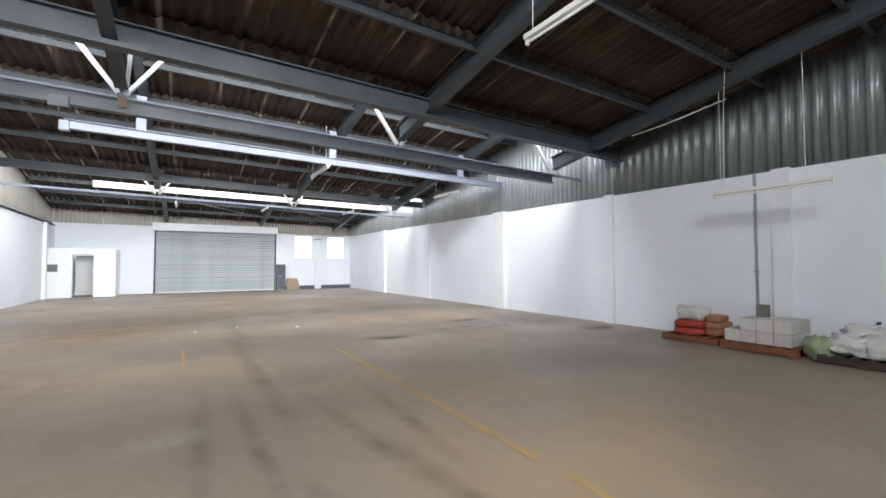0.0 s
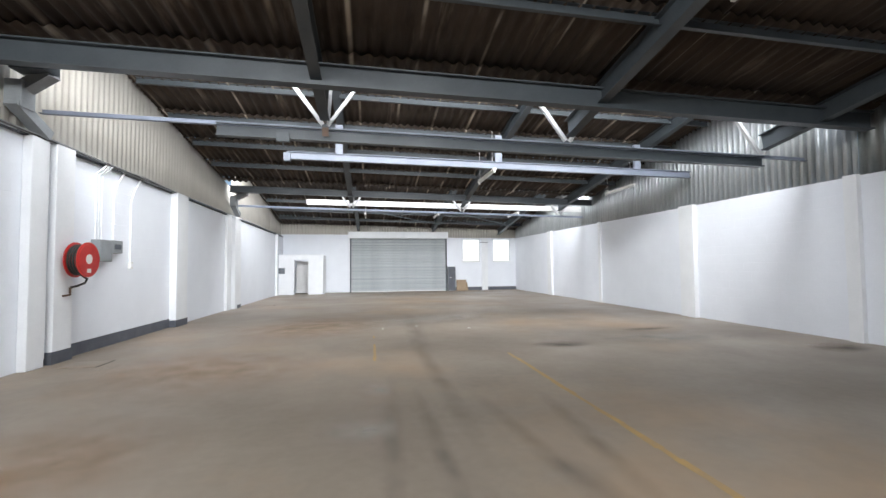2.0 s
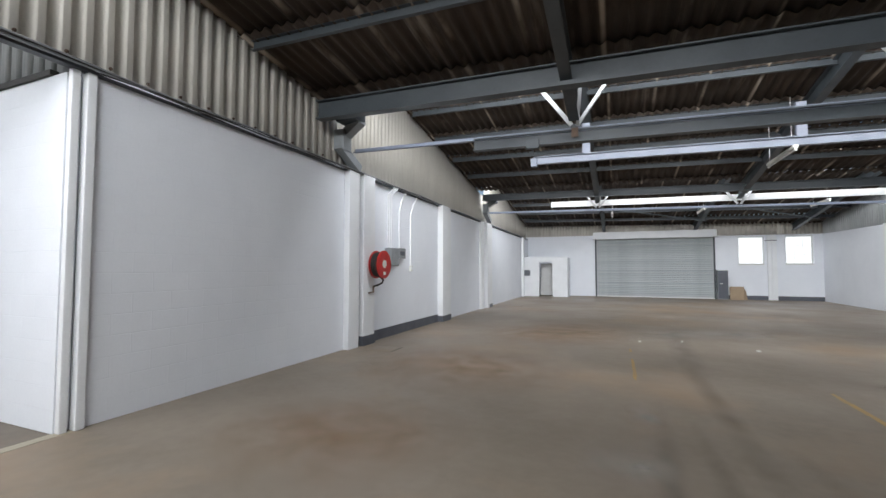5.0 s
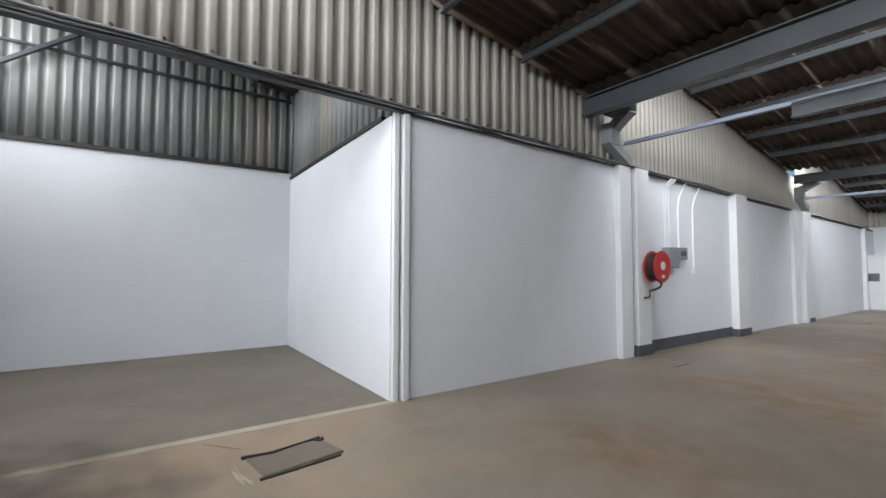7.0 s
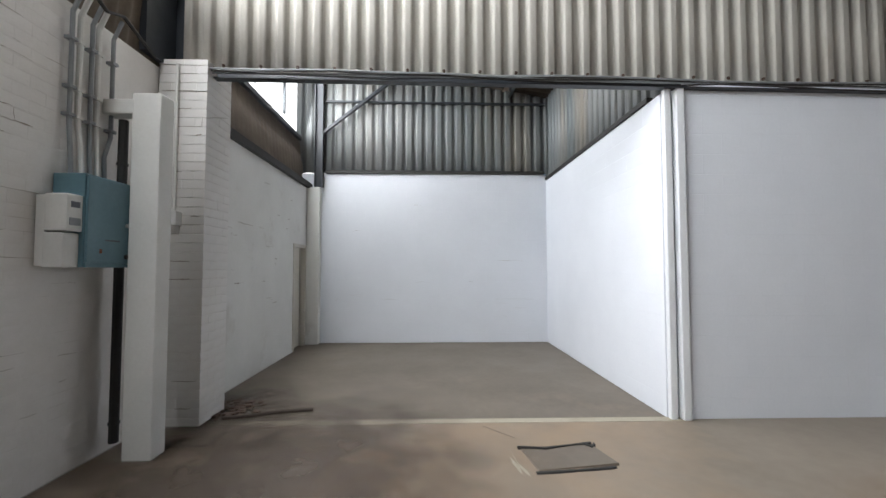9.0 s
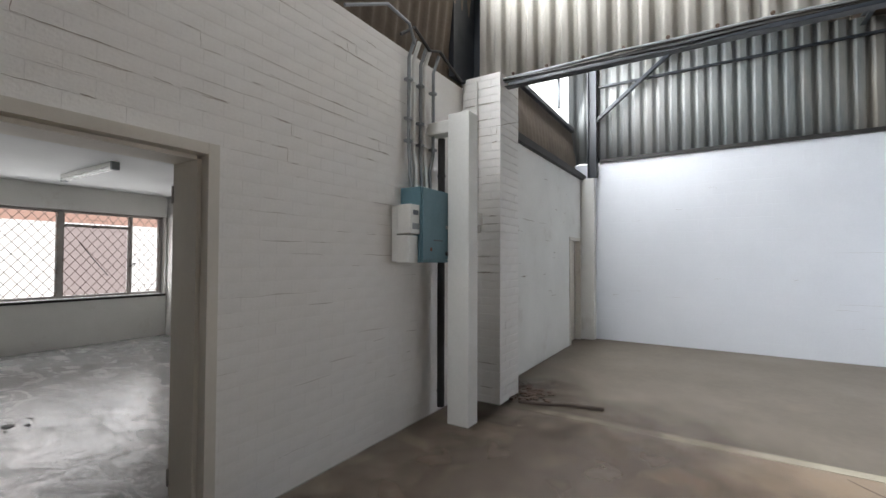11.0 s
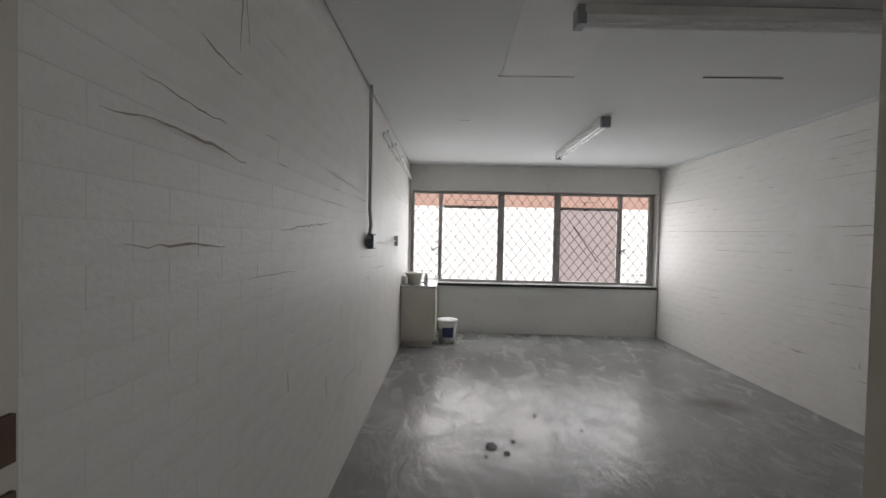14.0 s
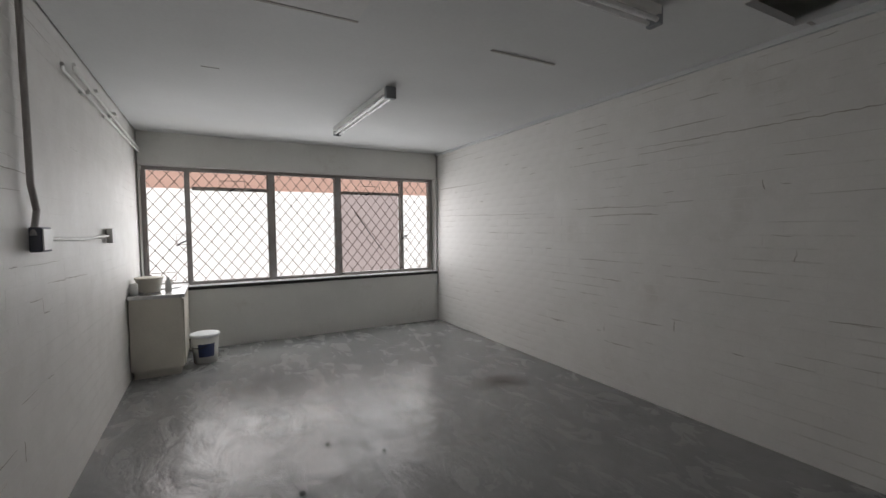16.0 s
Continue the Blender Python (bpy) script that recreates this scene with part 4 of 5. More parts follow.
def ragged_strip(x0, x1, ya, yb, seed, wobble=0.02, skip=0.0, bend=0.0, z=0.002):
    r, bm, y = random.Random(seed), bmesh.new(), ya
    while y < yb:
        h = r.uniform(0.15, 0.5)
        if r.random() > skip:
            c = bend * ((y - ya) / (yb - ya)) ** 2
            flat_patch(bm, [(x0 + c + r.uniform(0, wobble), y), (x1 + c - r.uniform(0, wobble), y), (x1 + c - r.uniform(0, wobble), min(yb, y + h)), (x0 + c + r.uniform(0, wobble), min(yb, y + h))], z)
        y += h
    return bm


structure("floor_line_1", ragged_strip(6.77, 6.85, -4.8, 3.9, 8, 0.025, 0.02, 0, 0.004), YELLOW, "worn yellow line painted on the floor", "floor line")
structure("floor_line_2", ragged_strip(4.70, 4.76, 3.2, 6.0, 4, 0.02, 0.25, 0, 0.004), YELLOW, "faint worn yellow line on the floor", "floor line")


def soft_blotch(name, color, rough, amount):
    """A thin film that fades out to bare floor at its rim and through its grain."""
    m = bpy.data.materials.new(name)
    m.use_nodes = True
    t, n = m.node_tree, m.node_tree.nodes
    p = n["Principled BSDF"]
    p.inputs["Base Color"].default_value, p.inputs["Roughness"].default_value = (*color, 1), rough
    uv, nz = n.new("ShaderNodeTexCoord"), n.new("ShaderNodeTexNoise")
    nz.inputs["Scale"].default_value, nz.inputs["Detail"].default_value = 2.5, 6
    t.links.new(uv.outputs["Object"], nz.inputs["Vector"])
    sub, ln = n.new("ShaderNodeVectorMath"), n.new("ShaderNodeVectorMath")
    sub.operation, ln.operation = "SUBTRACT", "LENGTH"
    sub.inputs[1].default_value = (0.5, 0.5, 0)
    t.links.new(uv.outputs["Generated"], sub.inputs[0])
    mul = n.new("ShaderNodeVectorMath")
    mul.operation = "MULTIPLY"
    mul.inputs[1].default_value = (1, 1, 0)
    t.links.new(sub.outputs[0], mul.inputs[0])
    t.links.new(mul.outputs[0], ln.inputs[0])
    rim = n.new("ShaderNodeMapRange")
    rim.inputs["From Min"].default_value, rim.inputs["From Max"].default_value = 0.5, 0.1
    t.links.new(ln.outputs["Value"], rim.inputs["Value"])
    grain = n.new("ShaderNodeMapRange")
    grain.inputs["From Min"].default_value, grain.inputs["From Max"].default_value = 0.25, 0.75
    grain.inputs["To Max"].default_value = amount
    t.links.new(nz.outputs["Fac"], grain.inputs["Value"])
    mm = n.new("ShaderNodeMath")
    mm.operation = "MULTIPLY"
    t.links.new(rim.outputs["Result"], mm.inputs[0])
    t.links.new(grain.outputs["Result"], mm.inputs[1])
    t.links.new(mm.outputs[0], p.inputs["Alpha"])
    return m


FILM_DARK = soft_blotch("tyre_film", (0.13, 0.122, 0.115), 0.42, 0.3)
FILM_OIL = soft_blotch("oil_film", (0.07, 0.045, 0.03), 0.45, 0.9)
FILM_RUST = soft_blotch("rust_film", (0.36, 0.22, 0.12), 0.6, 0.6)
FILM_PALE = soft_blotch("dust_film", (0.48, 0.46, 0.42), 0.6, 0.6)


FILM_GRIME = soft_blotch("grime_film", (0.10, 0.075, 0.055), 0.45, 1.0)


def blotch(name, label, mat, x, y, w, l, turn=0, z=0.003):
    ob = part(name, flat_patch(bmesh.new(), [(-w / 2, -l / 2), (w / 2, -l / 2), (w / 2, l / 2), (-w / 2, l / 2)], 0), mat)
    ob.matrix_basis = pose(x, y, z, 0, 0, turn)
    return tagged(ob, label, "floor mark", "floor marks", "structure")


for k, (x, y, w, l, turn) in enumerate(((4.85, 0.9, 0.22, 4.2, -2), (5.2, 0.6, 0.2, 3.6, 1), (5.5, 2.6, 0.3, 5.0, 0), (5.95, 0.3, 0.24, 3.6, 6), (5.6, 6.5, 0.5, 7, -3), (5.55, -0.9, 0.22, 2.4, 12), (6.15, -0.7, 0.22, 2.4, 4), (6.4, 0.6, 0.24, 2.8, -4))):
    blotch("tyre_mark", "faint dark tyre mark on the concrete", FILM_DARK, x, y, w, l, turn, 0.0024 + 0.0004 * k)
for k, (x, y, w, l) in enumerate(((7.95, 4.4, 1.1, 0.6), (10.5, 5.7, 1.4, 0.4), (12.2, 3.2, 1.2, 0.8))):
    blotch("oil_stain", "dark oily stain soaked into the concrete", FILM_OIL, x, y, w, l, 10 * k, 0.0042 + 0.0004 * k)
for k, (x, y, w, l) in enumerate(((2.4, 3.6, 3.4, 3.0), (2.2, 0.8, 2.6, 2.2), (3.3, 7.5, 4, 3.4), (1.2, -3.3, 2.0, 2.0))):
    blotch("rust_stain", "orange-brown stain on the concrete", FILM_RUST, x, y, w, l, 20 * k, 0.0064 + 0.0004 * k)
for k, (x, y, w, l) in enumerate(((10.2, 4.6, 2.8, 1.2), (4.75, 2.3, 0.35, 0.8), (6.4, 8.5, 5, 1.6), (4.6, 1.1, 0.8, 0.8))):
    blotch("dust_stain", "pale dusty patch on the concrete", FILM_PALE, x, y, w, l, 15 * k, 0.0084 + 0.0004 * k)
for k, (x, y, w, l) in enumerate(((2.2, -3.9, 7.5, 4.6), (1.4, -4.4, 5.0, 2.2), (-0.6, -4.5, 2.4, 1.3), (0.9, -3.3, 3.4, 2.6))):
    blotch("grime_patch", "dark grimy patch on the concrete", FILM_GRIME, x, y, w, l, 6 * k - 10, 0.0105 + 0.0004 * k)
for x, y, s in ((4.93, 6.9, 0.05), (6.8, 6.6, 0.06), (5.7, 7.2, 0.04)):
    p = part("debris_scrap", moved(blob(s, s * 1.6, 0.02, x), Matrix.Translation((x, y, 0))), PLASTIC)
    tagged(p, "small pale scrap lying on the floor", "scrap", "floor scraps")


# ---- pallets with building material ----
def pallet(name, label, at, w, l, h, mat, turn=0):
    p = thing(name, label, "pallet", at, "pallets by the wall", "", turn)
    n = 6
    for k in range(n):
        y = -l / 2 + (l - 0.09) * k / (n - 1)
        part("deck_board", boxes((-w / 2, w / 2, y, y + 0.09, h - 0.02, h), bevel=0.003), mat, p)
    for x in (-w / 2, -0.04, w / 2 - 0.08):
        part("stringer", boxes((x, x + 0.08, -l / 2, l / 2, 0.02, h - 0.021)), mat, p)
    for y in (-l / 2, -0.05, l / 2 - 0.1):
        part("foot_board", boxes((-w / 2, w / 2, y, y + 0.1, 0, 0.019)), mat, p)
    return p


def bag(name, label, mat, at, size, seed, turn=0, power=0.45, rough=0.1, group="bags"):
    b = part(name, blob(*size, seed, rough, power), mat, None, "", True)
    b.matrix_basis = pose(*at, 0, 0, turn)
    return tagged(b, label, "bag", group)


pallet("pallet", "low red-brown timber pallet carrying cement bags", (12.55, 1.3, 0), 0.85, 0.95, 0.1, RED_WOOD)
for k, (z, w) in enumerate(((0.1, 0.55), (0.215, 0.52))):
    bag("cement_bag", "red paper cement bag stacked on a pallet", RED_BAG, (12.42, 1.38, z), (0.42, 0.5, 0.13), 2 + k, 4)
    bag("cement_bag", "brown paper cement bag stacked on a pallet", KRAFT, (12.62, 1.06, z), (0.5, 0.3, 0.13), 7 + k, -3)
bag("cement_bag", "red-brown paper bag on top of the stack", KRAFT, (12.62, 1.08, 0.33), (0.42, 0.28, 0.12), 11, 8)
bag("plastic_sack", "crumpled white plastic sack on the cement bags", WHITE_BAG, (12.45, 1.38, 0.33), (0.44, 0.46, 0.27), 13, 0, 0.75, 0.35)
pallet("pallet", "orange-brown timber pallet carrying cement blocks", (12.5, 0.24, 0), 0.95, 1.0, 0.13, RED_WOOD)


def cement_block(at, size, mat, label, turn=0):
    b = part("cement_block", boxes((-size[0] / 2, size[0] / 2, -size[1] / 2, size[1] / 2, 0, size[2]), bevel=0.008), mat)
    b.matrix_basis = pose(*at, 0, 0, turn)
    return tagged(b, label, "block", "stacked blocks")


for row, ys in ((0, (-0.06, 0.165, 0.39, 0.6)), (1, (-0.06, 0.165, 0.385))):
    for k, y in enumerate(ys):
        for x in (12.26, 12.6):
            cement_block((x, y, 0.13 + row * 0.185), (0.32, 0.215, 0.182), CEMENT_BLOCK, "pale grey cement block stacked on a pallet", (k * 7 % 3) - 1)
cement_block((12.5, 0.33, 0.499), (0.14, 0.15, 0.19), GREY_BLOCK, "single darker cement block standing on the stack", 5)
pallet("pallet", "dark timber pallet carrying white sacks", (12.5, -0.92, 0), 0.95, 0.9, 0.12, DARK_WOOD_AND_VOID)
for k, (x, y, z, sx, sy, sz, m, lab) in enumerate(((12.25, -0.75, 0.12, 0.4, 0.4, 0.26, WHITE_BAG, "white plastic sack on the dark pallet"), (12.35, -1.05, 0.12, 0.5, 0.5, 0.28, WHITE_BAG, "crumpled white plastic sack on the dark pallet"),
                                                  (12.65, -0.8, 0.12, 0.5, 0.55, 0.36, WHITE_BAG, "bulging white sack on the dark pallet"), (12.75, -1.2, 0.12, 0.4, 0.35, 0.28, KRAFT, "brown sack at the back of the pallet"),
                                                  (12.2, -0.45, 0.0, 0.34, 0.3, 0.34, GREEN_BAG, "pale green netting bag beside the pallet"))):
    bag("rubble_sack", lab, m, (x, y, z), (sx, sy, sz), 20 + k, 15 * k, 0.8, 0.4, "rubble sacks")
stub = part("wall_hook", rod(bmesh.new(), (XR - 0.08, -0.86, 0.5), (XR - 0.002, -0.86, 0.5), 0.02), BLACK)
tagged(stub, "short dark pipe stub in the wall", "pipe stub")

# ---- office front wall: frame, meter box, ducts, steel column ----
frame_label = "cream painted steel door frame of the office, no door hung"
bm = bmesh.new()
for x0, x1 in ((2.80, 2.86), (3.73, 3.785)):
    box(bm, x0, x1, YB - 0.345, YB + 0.03, 0, 2.12)
box(bm, 2.861, 3.729, YB - 0.345, YB + 0.03, 2.06, 2.12)
for x0, x1 in ((2.861, 2.885), (3.705, 3.729)):
    box(bm, x0, x1, YB - 0.27, YB - 0.04, 0, 2.04)
box(bm, 2.886, 3.704, YB - 0.27, YB - 0.04, 2.035, 2.058)
door2 = structure("door_2_frame", bm, BEIGE, frame_label, "door frame")
for z in (0.2, 1.82):
    part("hinge", rod(bmesh.new(), (2.868, YB - 0.335, z), (2.868, YB - 0.335, z + 0.1), 0.006), METAL_FRAME, door2, "worn steel hinge pin")

mb = thing("meter_cabinet", "teal steel electrical cabinet on the brick wall", "electrical cabinet", (0.74, YB, 1.47))
part("cabinet_body", boxes((0, 0.43, 0.002, 0.22, 0, 0.65), bevel=0.008), TEAL, mb)
part("cabinet_door", boxes((0.008, 0.422, 0.222, 0.24, 0.03, 0.64), bevel=0.005), TEAL, mb)
part("lock", rod(bmesh.new(), (0.05, 0.24, 0.32), (0.05, 0.255, 0.32), 0.015), CHROME, mb)
part("lock", rod(bmesh.new(), (0.05, 0.24, 0.08), (0.05, 0.255, 0.08), 0.018), BLACK, mb)
part("name_plate", boxes((0.12, 0.26, 0.24, 0.243, 0.19, 0.2)), DARK_GREY, mb)
part("sticker", boxes((0.29, 0.31, 0.24, 0.243, 0.1, 0.13)), RED_WOOD, mb)
part("bottom_seam", boxes((0.008, 0.422, 0.222, 0.236, 0.0, 0.022)), TEAL, mb)
meter = thing("electricity_meter", "white plastic electricity meter beside the teal cabinet", "meter", (1.165, YB, 1.47))
part("meter_body", boxes((0.0, 0.13, 0.06, 0.21, 0.24, 0.49), bevel=0.012), PLASTIC, meter)
part("meter_display", boxes((0.03, 0.1, 0.21, 0.214, 0.4, 0.44)), DARK_GREY, meter)
part("meter_keys", boxes((0.02, 0.11, 0.21, 0.213, 0.28, 0.33)), GREY, meter)
part("terminal_cover", boxes((0.0, 0.13, 0.06, 0.19, 0.0, 0.23), bevel=0.008), PLASTIC, meter)
part("back_board", boxes((0.01, 0.12, 0.002, 0.059, 0.01, 0.48)), OLD_WHITE, meter)
for k, (x, bend) in enumerate(((1.10, 0.0), (1.01, 0.02), (0.93, -0.01), (0.86, 0.0), (0.79, -0.08))):
    q = [(x, YB + 0.06, 2.12), (x, YB + 0.05, 2.32), (x + bend, YB + 0.035, 2.5), (x + bend, YB + 0.035, 3.3), (x + bend, YB + 0.1, 3.45)]
    conduit("conduit", "old grey conduit rising from the teal cabinet", q, 0.016 + 0.004 * (k % 2), (GREY, OLD_WHITE)[k % 2], [(x + bend, YB + 0.03, z) for z in (2.55, 2.75, 3.1)])
bm = rods([(1.3, YB + 0.1, 3.4), (1.15, YB + 0.13, 3.52), (0.9, YB + 0.12, 3.42), (0.7, YB + 0.1, 3.5), (0.3, YB + 0.1, 3.36)], 0.015, 6)
tagged(part("loose_cable", bm, BLACK), "tangle of dark cables above the wall", "cable")
bm = rods([(1.9, YB + 0.05, 3.36), (1.5, YB + 0.12, 3.55), (1.25, YB + 0.15, 3.5), (1.1, YB + 0.1, 3.4)], 0.014, 6)
tagged(part("loose_cable", bm, GREY), "loose grey cables above the wall", "cable")

structure("boxed_duct", boxes((0.61, 0.785, -4.85, -4.63, 0, 2.84), (0.63, 0.765, YB + 0.002, -4.852, 2.68, 2.80), bevel=0.01), OLD_WHITE, "white boxed duct standing against the brick wall", "duct")
# Black pipe also stands for the dark gap between duct and wall.
conduit("conduit", "dark pipe standing for the dark gap beside the boxed duct", [(0.66, -5.0, 0.1), (0.66, -5.0, 2.66)], 0.035, BLACK, [(0.66, -5.0, 0.25), (0.66, -5.0, 2.3)])
jb = thing("junction_box", "small white junction box on the pillar conduit", "junction box", (0.12, -4.91, 1.86))
part("junction_body", boxes((-0.06, 0.06, -0.03, 0.06, 0, 0.13), bevel=0.01), PLASTIC, jb)
conduit("conduit", "thin pale conduit on the pillar side", [(0.115, -4.91, 1.99), (0.115, -4.91, 3.4)], 0.014, OLD_WHITE)

stan = thing("steel_stanchion", "dark blue-grey steel column against the brick wall", "column", (4.105, YB + 0.12, 0))
part("column_shaft", sweep(bmesh.new(), i_section(0.18, 0.2, 0.02), (0, 0, 0.012), (0, 0, 4.6), (0, 1, 0)), DARK_STEEL, stan)
part("base_plate", boxes((-0.13, 0.13, -0.115, 0.13, 0, 0.012)), DARK_STEEL, stan)
for z0, z1, x in ((1.70, 1.735, -0.02), (1.63, 1.64, -0.015), (1.0, 1.03, 0.03), (1.25, 1.26, 0.04)):
    bm = flat_patch(bmesh.new(), [(x, z0), (x + 0.012, z0 + 0.01), (x + 0.008, z1), (x - 0.006, z0 + 0.6 * (z1 - z0))], 0.0)
    part("paint_chip", moved(bm, pose(0, 0.1015, 0, 90, 0, 180)), WHITE, stan, "chipped pale paint")
structure("pier_beside_column", boxes((4.215, 4.55, YB + 0.002, YB + 0.16, 0, 3.38), bevel=0.008), OLD_WHITE, "white painted brick pier beside the steel column", "pier")

# ---- office ----
XA, XB, YO, YW, ZC = -0.06, 3.945, YB - 0.33, -11.9, 2.705
structure("wall_office_east", boxes((XB + 0.014, XB + 0.24, YW - 0.3, YO - 0.002, 0, ZC + 0.5)), MORTAR, "white painted brick wall of the office", "wall")
structure("wall_office_west", boxes((XA - 0.24, XA - 0.014, YW - 0.3, YO - 0.002, 0, ZC + 0.5)), MORTAR, "white painted brick wall of the office", "wall")
WX0, WX1, WZ0, WZ1 = -0.035, 3.935, 0.815, 2.31
structure("wall_office_south", boxes((XA, XB, YW - 0.26, YW, 0, WZ0 - 0.05), (XA, XB, YW - 0.26, YW, WZ1, ZC + 0.5), (XA, WX0, YW - 0.26, YW, WZ0 - 0.05, WZ1), (WX1, XB, YW - 0.26, YW, WZ0 - 0.05, WZ1)), OLD_WHITE, "white plastered wall under the office window", "wall")
structure("ceiling_office", boxes((XA, 0.06, YW, YO, ZC, ZC + 0.05), (0.62, XB, YW, YO, ZC, ZC + 0.05), (0.06, 0.62, YW, -7.0, ZC, ZC + 0.05), (0.06, 0.62, -6.3, YO, ZC, ZC + 0.05)), CEIL, "off-white ceiling boards with a missing panel", "ceiling")
# The void's darkness is put into this slab's near-black colour.
structure("ceiling_void", boxes((XA - 0.1, XB + 0.1, YW - 0.1, YO - 0.01, ZC + 0.5, ZC + 0.55)), DARK_WOOD_AND_VOID, "slab coloured near-black as the unlit void above the office ceiling", "ceiling")
structure("cornice_office", boxes((XA + 0.001, XA + 0.03, YW, YO, ZC - 0.035, ZC - 0.001)), CEIL, "narrow cornice strip along the office ceiling", "cornice")
# Joint strips are greyed to carry the shadow lines along the boards.
structure("ceiling_cover_strip", boxes((2.41, 2.96, -8.145, -8.128, ZC - 0.007, ZC - 0.001), (0.94, 1.5, -8.12, -8.1, ZC - 0.007, ZC - 0.001), (2.98, 3.55, -7.04, -7.022, ZC - 0.007, ZC - 0.001), (3.1, 3.22, -9.3, -9.292, ZC - 0.004, ZC - 0.001), (0.0, 0.06, -6.94, -6.92, ZC - 0.007, ZC - 0.001)), METAL_FRAME, "warped joint strips on the ceiling boards, greyed for their shadow", "strip")
tagged(part("ceiling_patch", boxes((2.42, 2.94, -8.12, -7.06, ZC - 0.005, ZC - 0.001)), PATCH), "brighter white ceiling patch panel", "panel", "", "structure")

win = tagged(new("window_3"), "wide steel office window with diamond burglar mesh", "window", "", "structure")
win.matrix_basis = pose(-0.015, -12.06, 0)
STILES = (0.02, 0.525, 1.545, 2.47, 3.465, 3.93)
part("window_frame", boxes((WX0, WX1, -0.03, 0.03, WZ0, WZ0 + 0.04), (WX0, WX1, -0.03, 0.03, WZ1 - 0.045, WZ1 - 0.001), *[(x - 0.03 - (0.02 if i in (2, 3) else 0), x + 0.03 + (0.02 if i in (2, 3) else 0), -0.03, 0.03, WZ0 + 0.04, WZ1 - 0.045) for i, x in enumerate(STILES)]), METAL_FRAME, win)
for i in (1, 3):
    part("transom", boxes((STILES[i] + 0.032, STILES[i + 1] - 0.052, -0.025, 0.025, 2.03, 2.075)), METAL_FRAME, win)
for i in range(5):
    p = part("pane", boxes((STILES[i] + 0.03, STILES[i + 1] - 0.03, -0.012, -0.006, WZ0 + 0.04, WZ1 - 0.045)), GLASS, win)
    p.visible_shadow = False


# The screen emits pink itself, for the daylight coming through this pane.
part("pink_blind", boxes((STILES[1] + 0.035, STILES[2] - 0.055, -0.035, -0.031, WZ0 + 0.045, 2.03)), PINK, win, "pale pink screen behind the pane, glowing as if daylit")


def diamond(x0, x1, z0, z1, w=0.152, h=0.19, r=0.0052):
    bm = bmesh.new()
    k = h / w
    n = int((x1 - x0) / w + (z1 - z0) / h) + 2
    for sgn in (1, -1):
        for i in range(-n, n + 1):
            c = i * h
            base = z0 if sgn > 0 else z1
            xs = []
            for zz in (z0, z1):
                xs.append(x0 + (zz - base - c) / (sgn * k))
            lo, hi = max(x0, min(xs)), min(x1, max(xs))
            if hi - lo > 0.01:
                f = lambda x: base + c + sgn * k * (x - x0)
                rod(bm, (lo, 0.05 + 0.003 * sgn, f(lo)), (hi, 0.05 + 0.003 * sgn, f(hi)), r, 5)
    return bm


for i in range(5):
    part("burglar_mesh", diamond(STILES[i] + 0.03, STILES[i + 1] - 0.03, WZ0 + 0.04, WZ1 - 0.05), MESH, win, "diamond steel burglar mesh")
for x, z in ((3.5, 1.38), (0.46, 1.4)):
    part("latch", rods([(x, 0.03, z), (x, 0.09, z), (x + 0.05, 0.1, z - 0.02), (x + 0.1, 0.1, z - 0.06)], 0.009, 6), DARK_STEEL, win)
for x in (2.98, 1.12):
    part("stay", rods([(x, 0.03, 2.03), (x, 0.08, 2.02), (x - 0.06, 0.09, 2.06)], 0.009, 6), DARK_STEEL, win)
for x, z, w, h in ((2.8, 2.06, 0.3, 0.1), (0.9, 2.06, 0.3, 0.1), (0.05, 0.89, 0.24, 0.1), (3.62, 0.89, 0.26, 0.1), (3.44, 1.34, 0.16, 0.13), (0.38, 1.35, 0.16, 0.13)):
    part("mesh_opening", rods([(x, 0.058, z), (x + w, 0.058, z), (x + w, 0.058, z + h), (x, 0.058, z + h), (x, 0.058, z)], 0.005, 5), MESH, win)
part("window_sill", boxes((WX0, WX1, 0.03, 0.158, WZ0 - 0.05, WZ0 - 0.002)), WHITE, win)
part("sill_edge", boxes((WX0, WX1, 0.162, 0.18, WZ0 - 0.05, WZ0 - 0.01)), BLACK, win, "black sill edge")
part("crack_in_pane", rods([(1.28, -0.02, 1.78), (1.05, -0.02, 1.45), (0.85, -0.02, 1.18)], 0.008, 5), GREY, win, "dark diagonal bar behind the pane")

unit = thing("sink_unit", "worn cream kitchen sink cupboard under the window corner", "cabinet", (3.46, -11.89, 0))
part("carcass", boxes((0.03, 0.49, 0.02, 0.98, 0.09, 0.82), bevel=0.004), CREAM, unit)
part("plinth", boxes((0.06, 0.47, 0.05, 0.94, 0.0, 0.089)), CREAM, unit)
part("side_panel", boxes((0.03, 0.485, 0.982, 0.998, 0.09, 0.82), bevel=0.003), CREAM, unit)
for k in range(2):
    part("cupboard_door", boxes((0.012, 0.028, 0.04 + k * 0.47, 0.5 + k * 0.47, 0.11, 0.8), bevel=0.004), CREAM, unit)
part("sink_top", boxes((0.0, 0.495, 0.0, 1.02, 0.822, 0.86), bevel=0.006), CHROME, unit, "stainless sink top")
part("sink_bowl", moved(lathe(bmesh.new(), [(0.16, 0.0), (0.165, 0.012), (0.15, 0.012), (0.12, 0.004)]), Matrix.Translation((0.22, 0.38, 0.861))), CHROME, unit)
tub = thing("plastic_tub", "beige plastic tub on the sink top", "tub", (3.8, -11.22, 0.86))
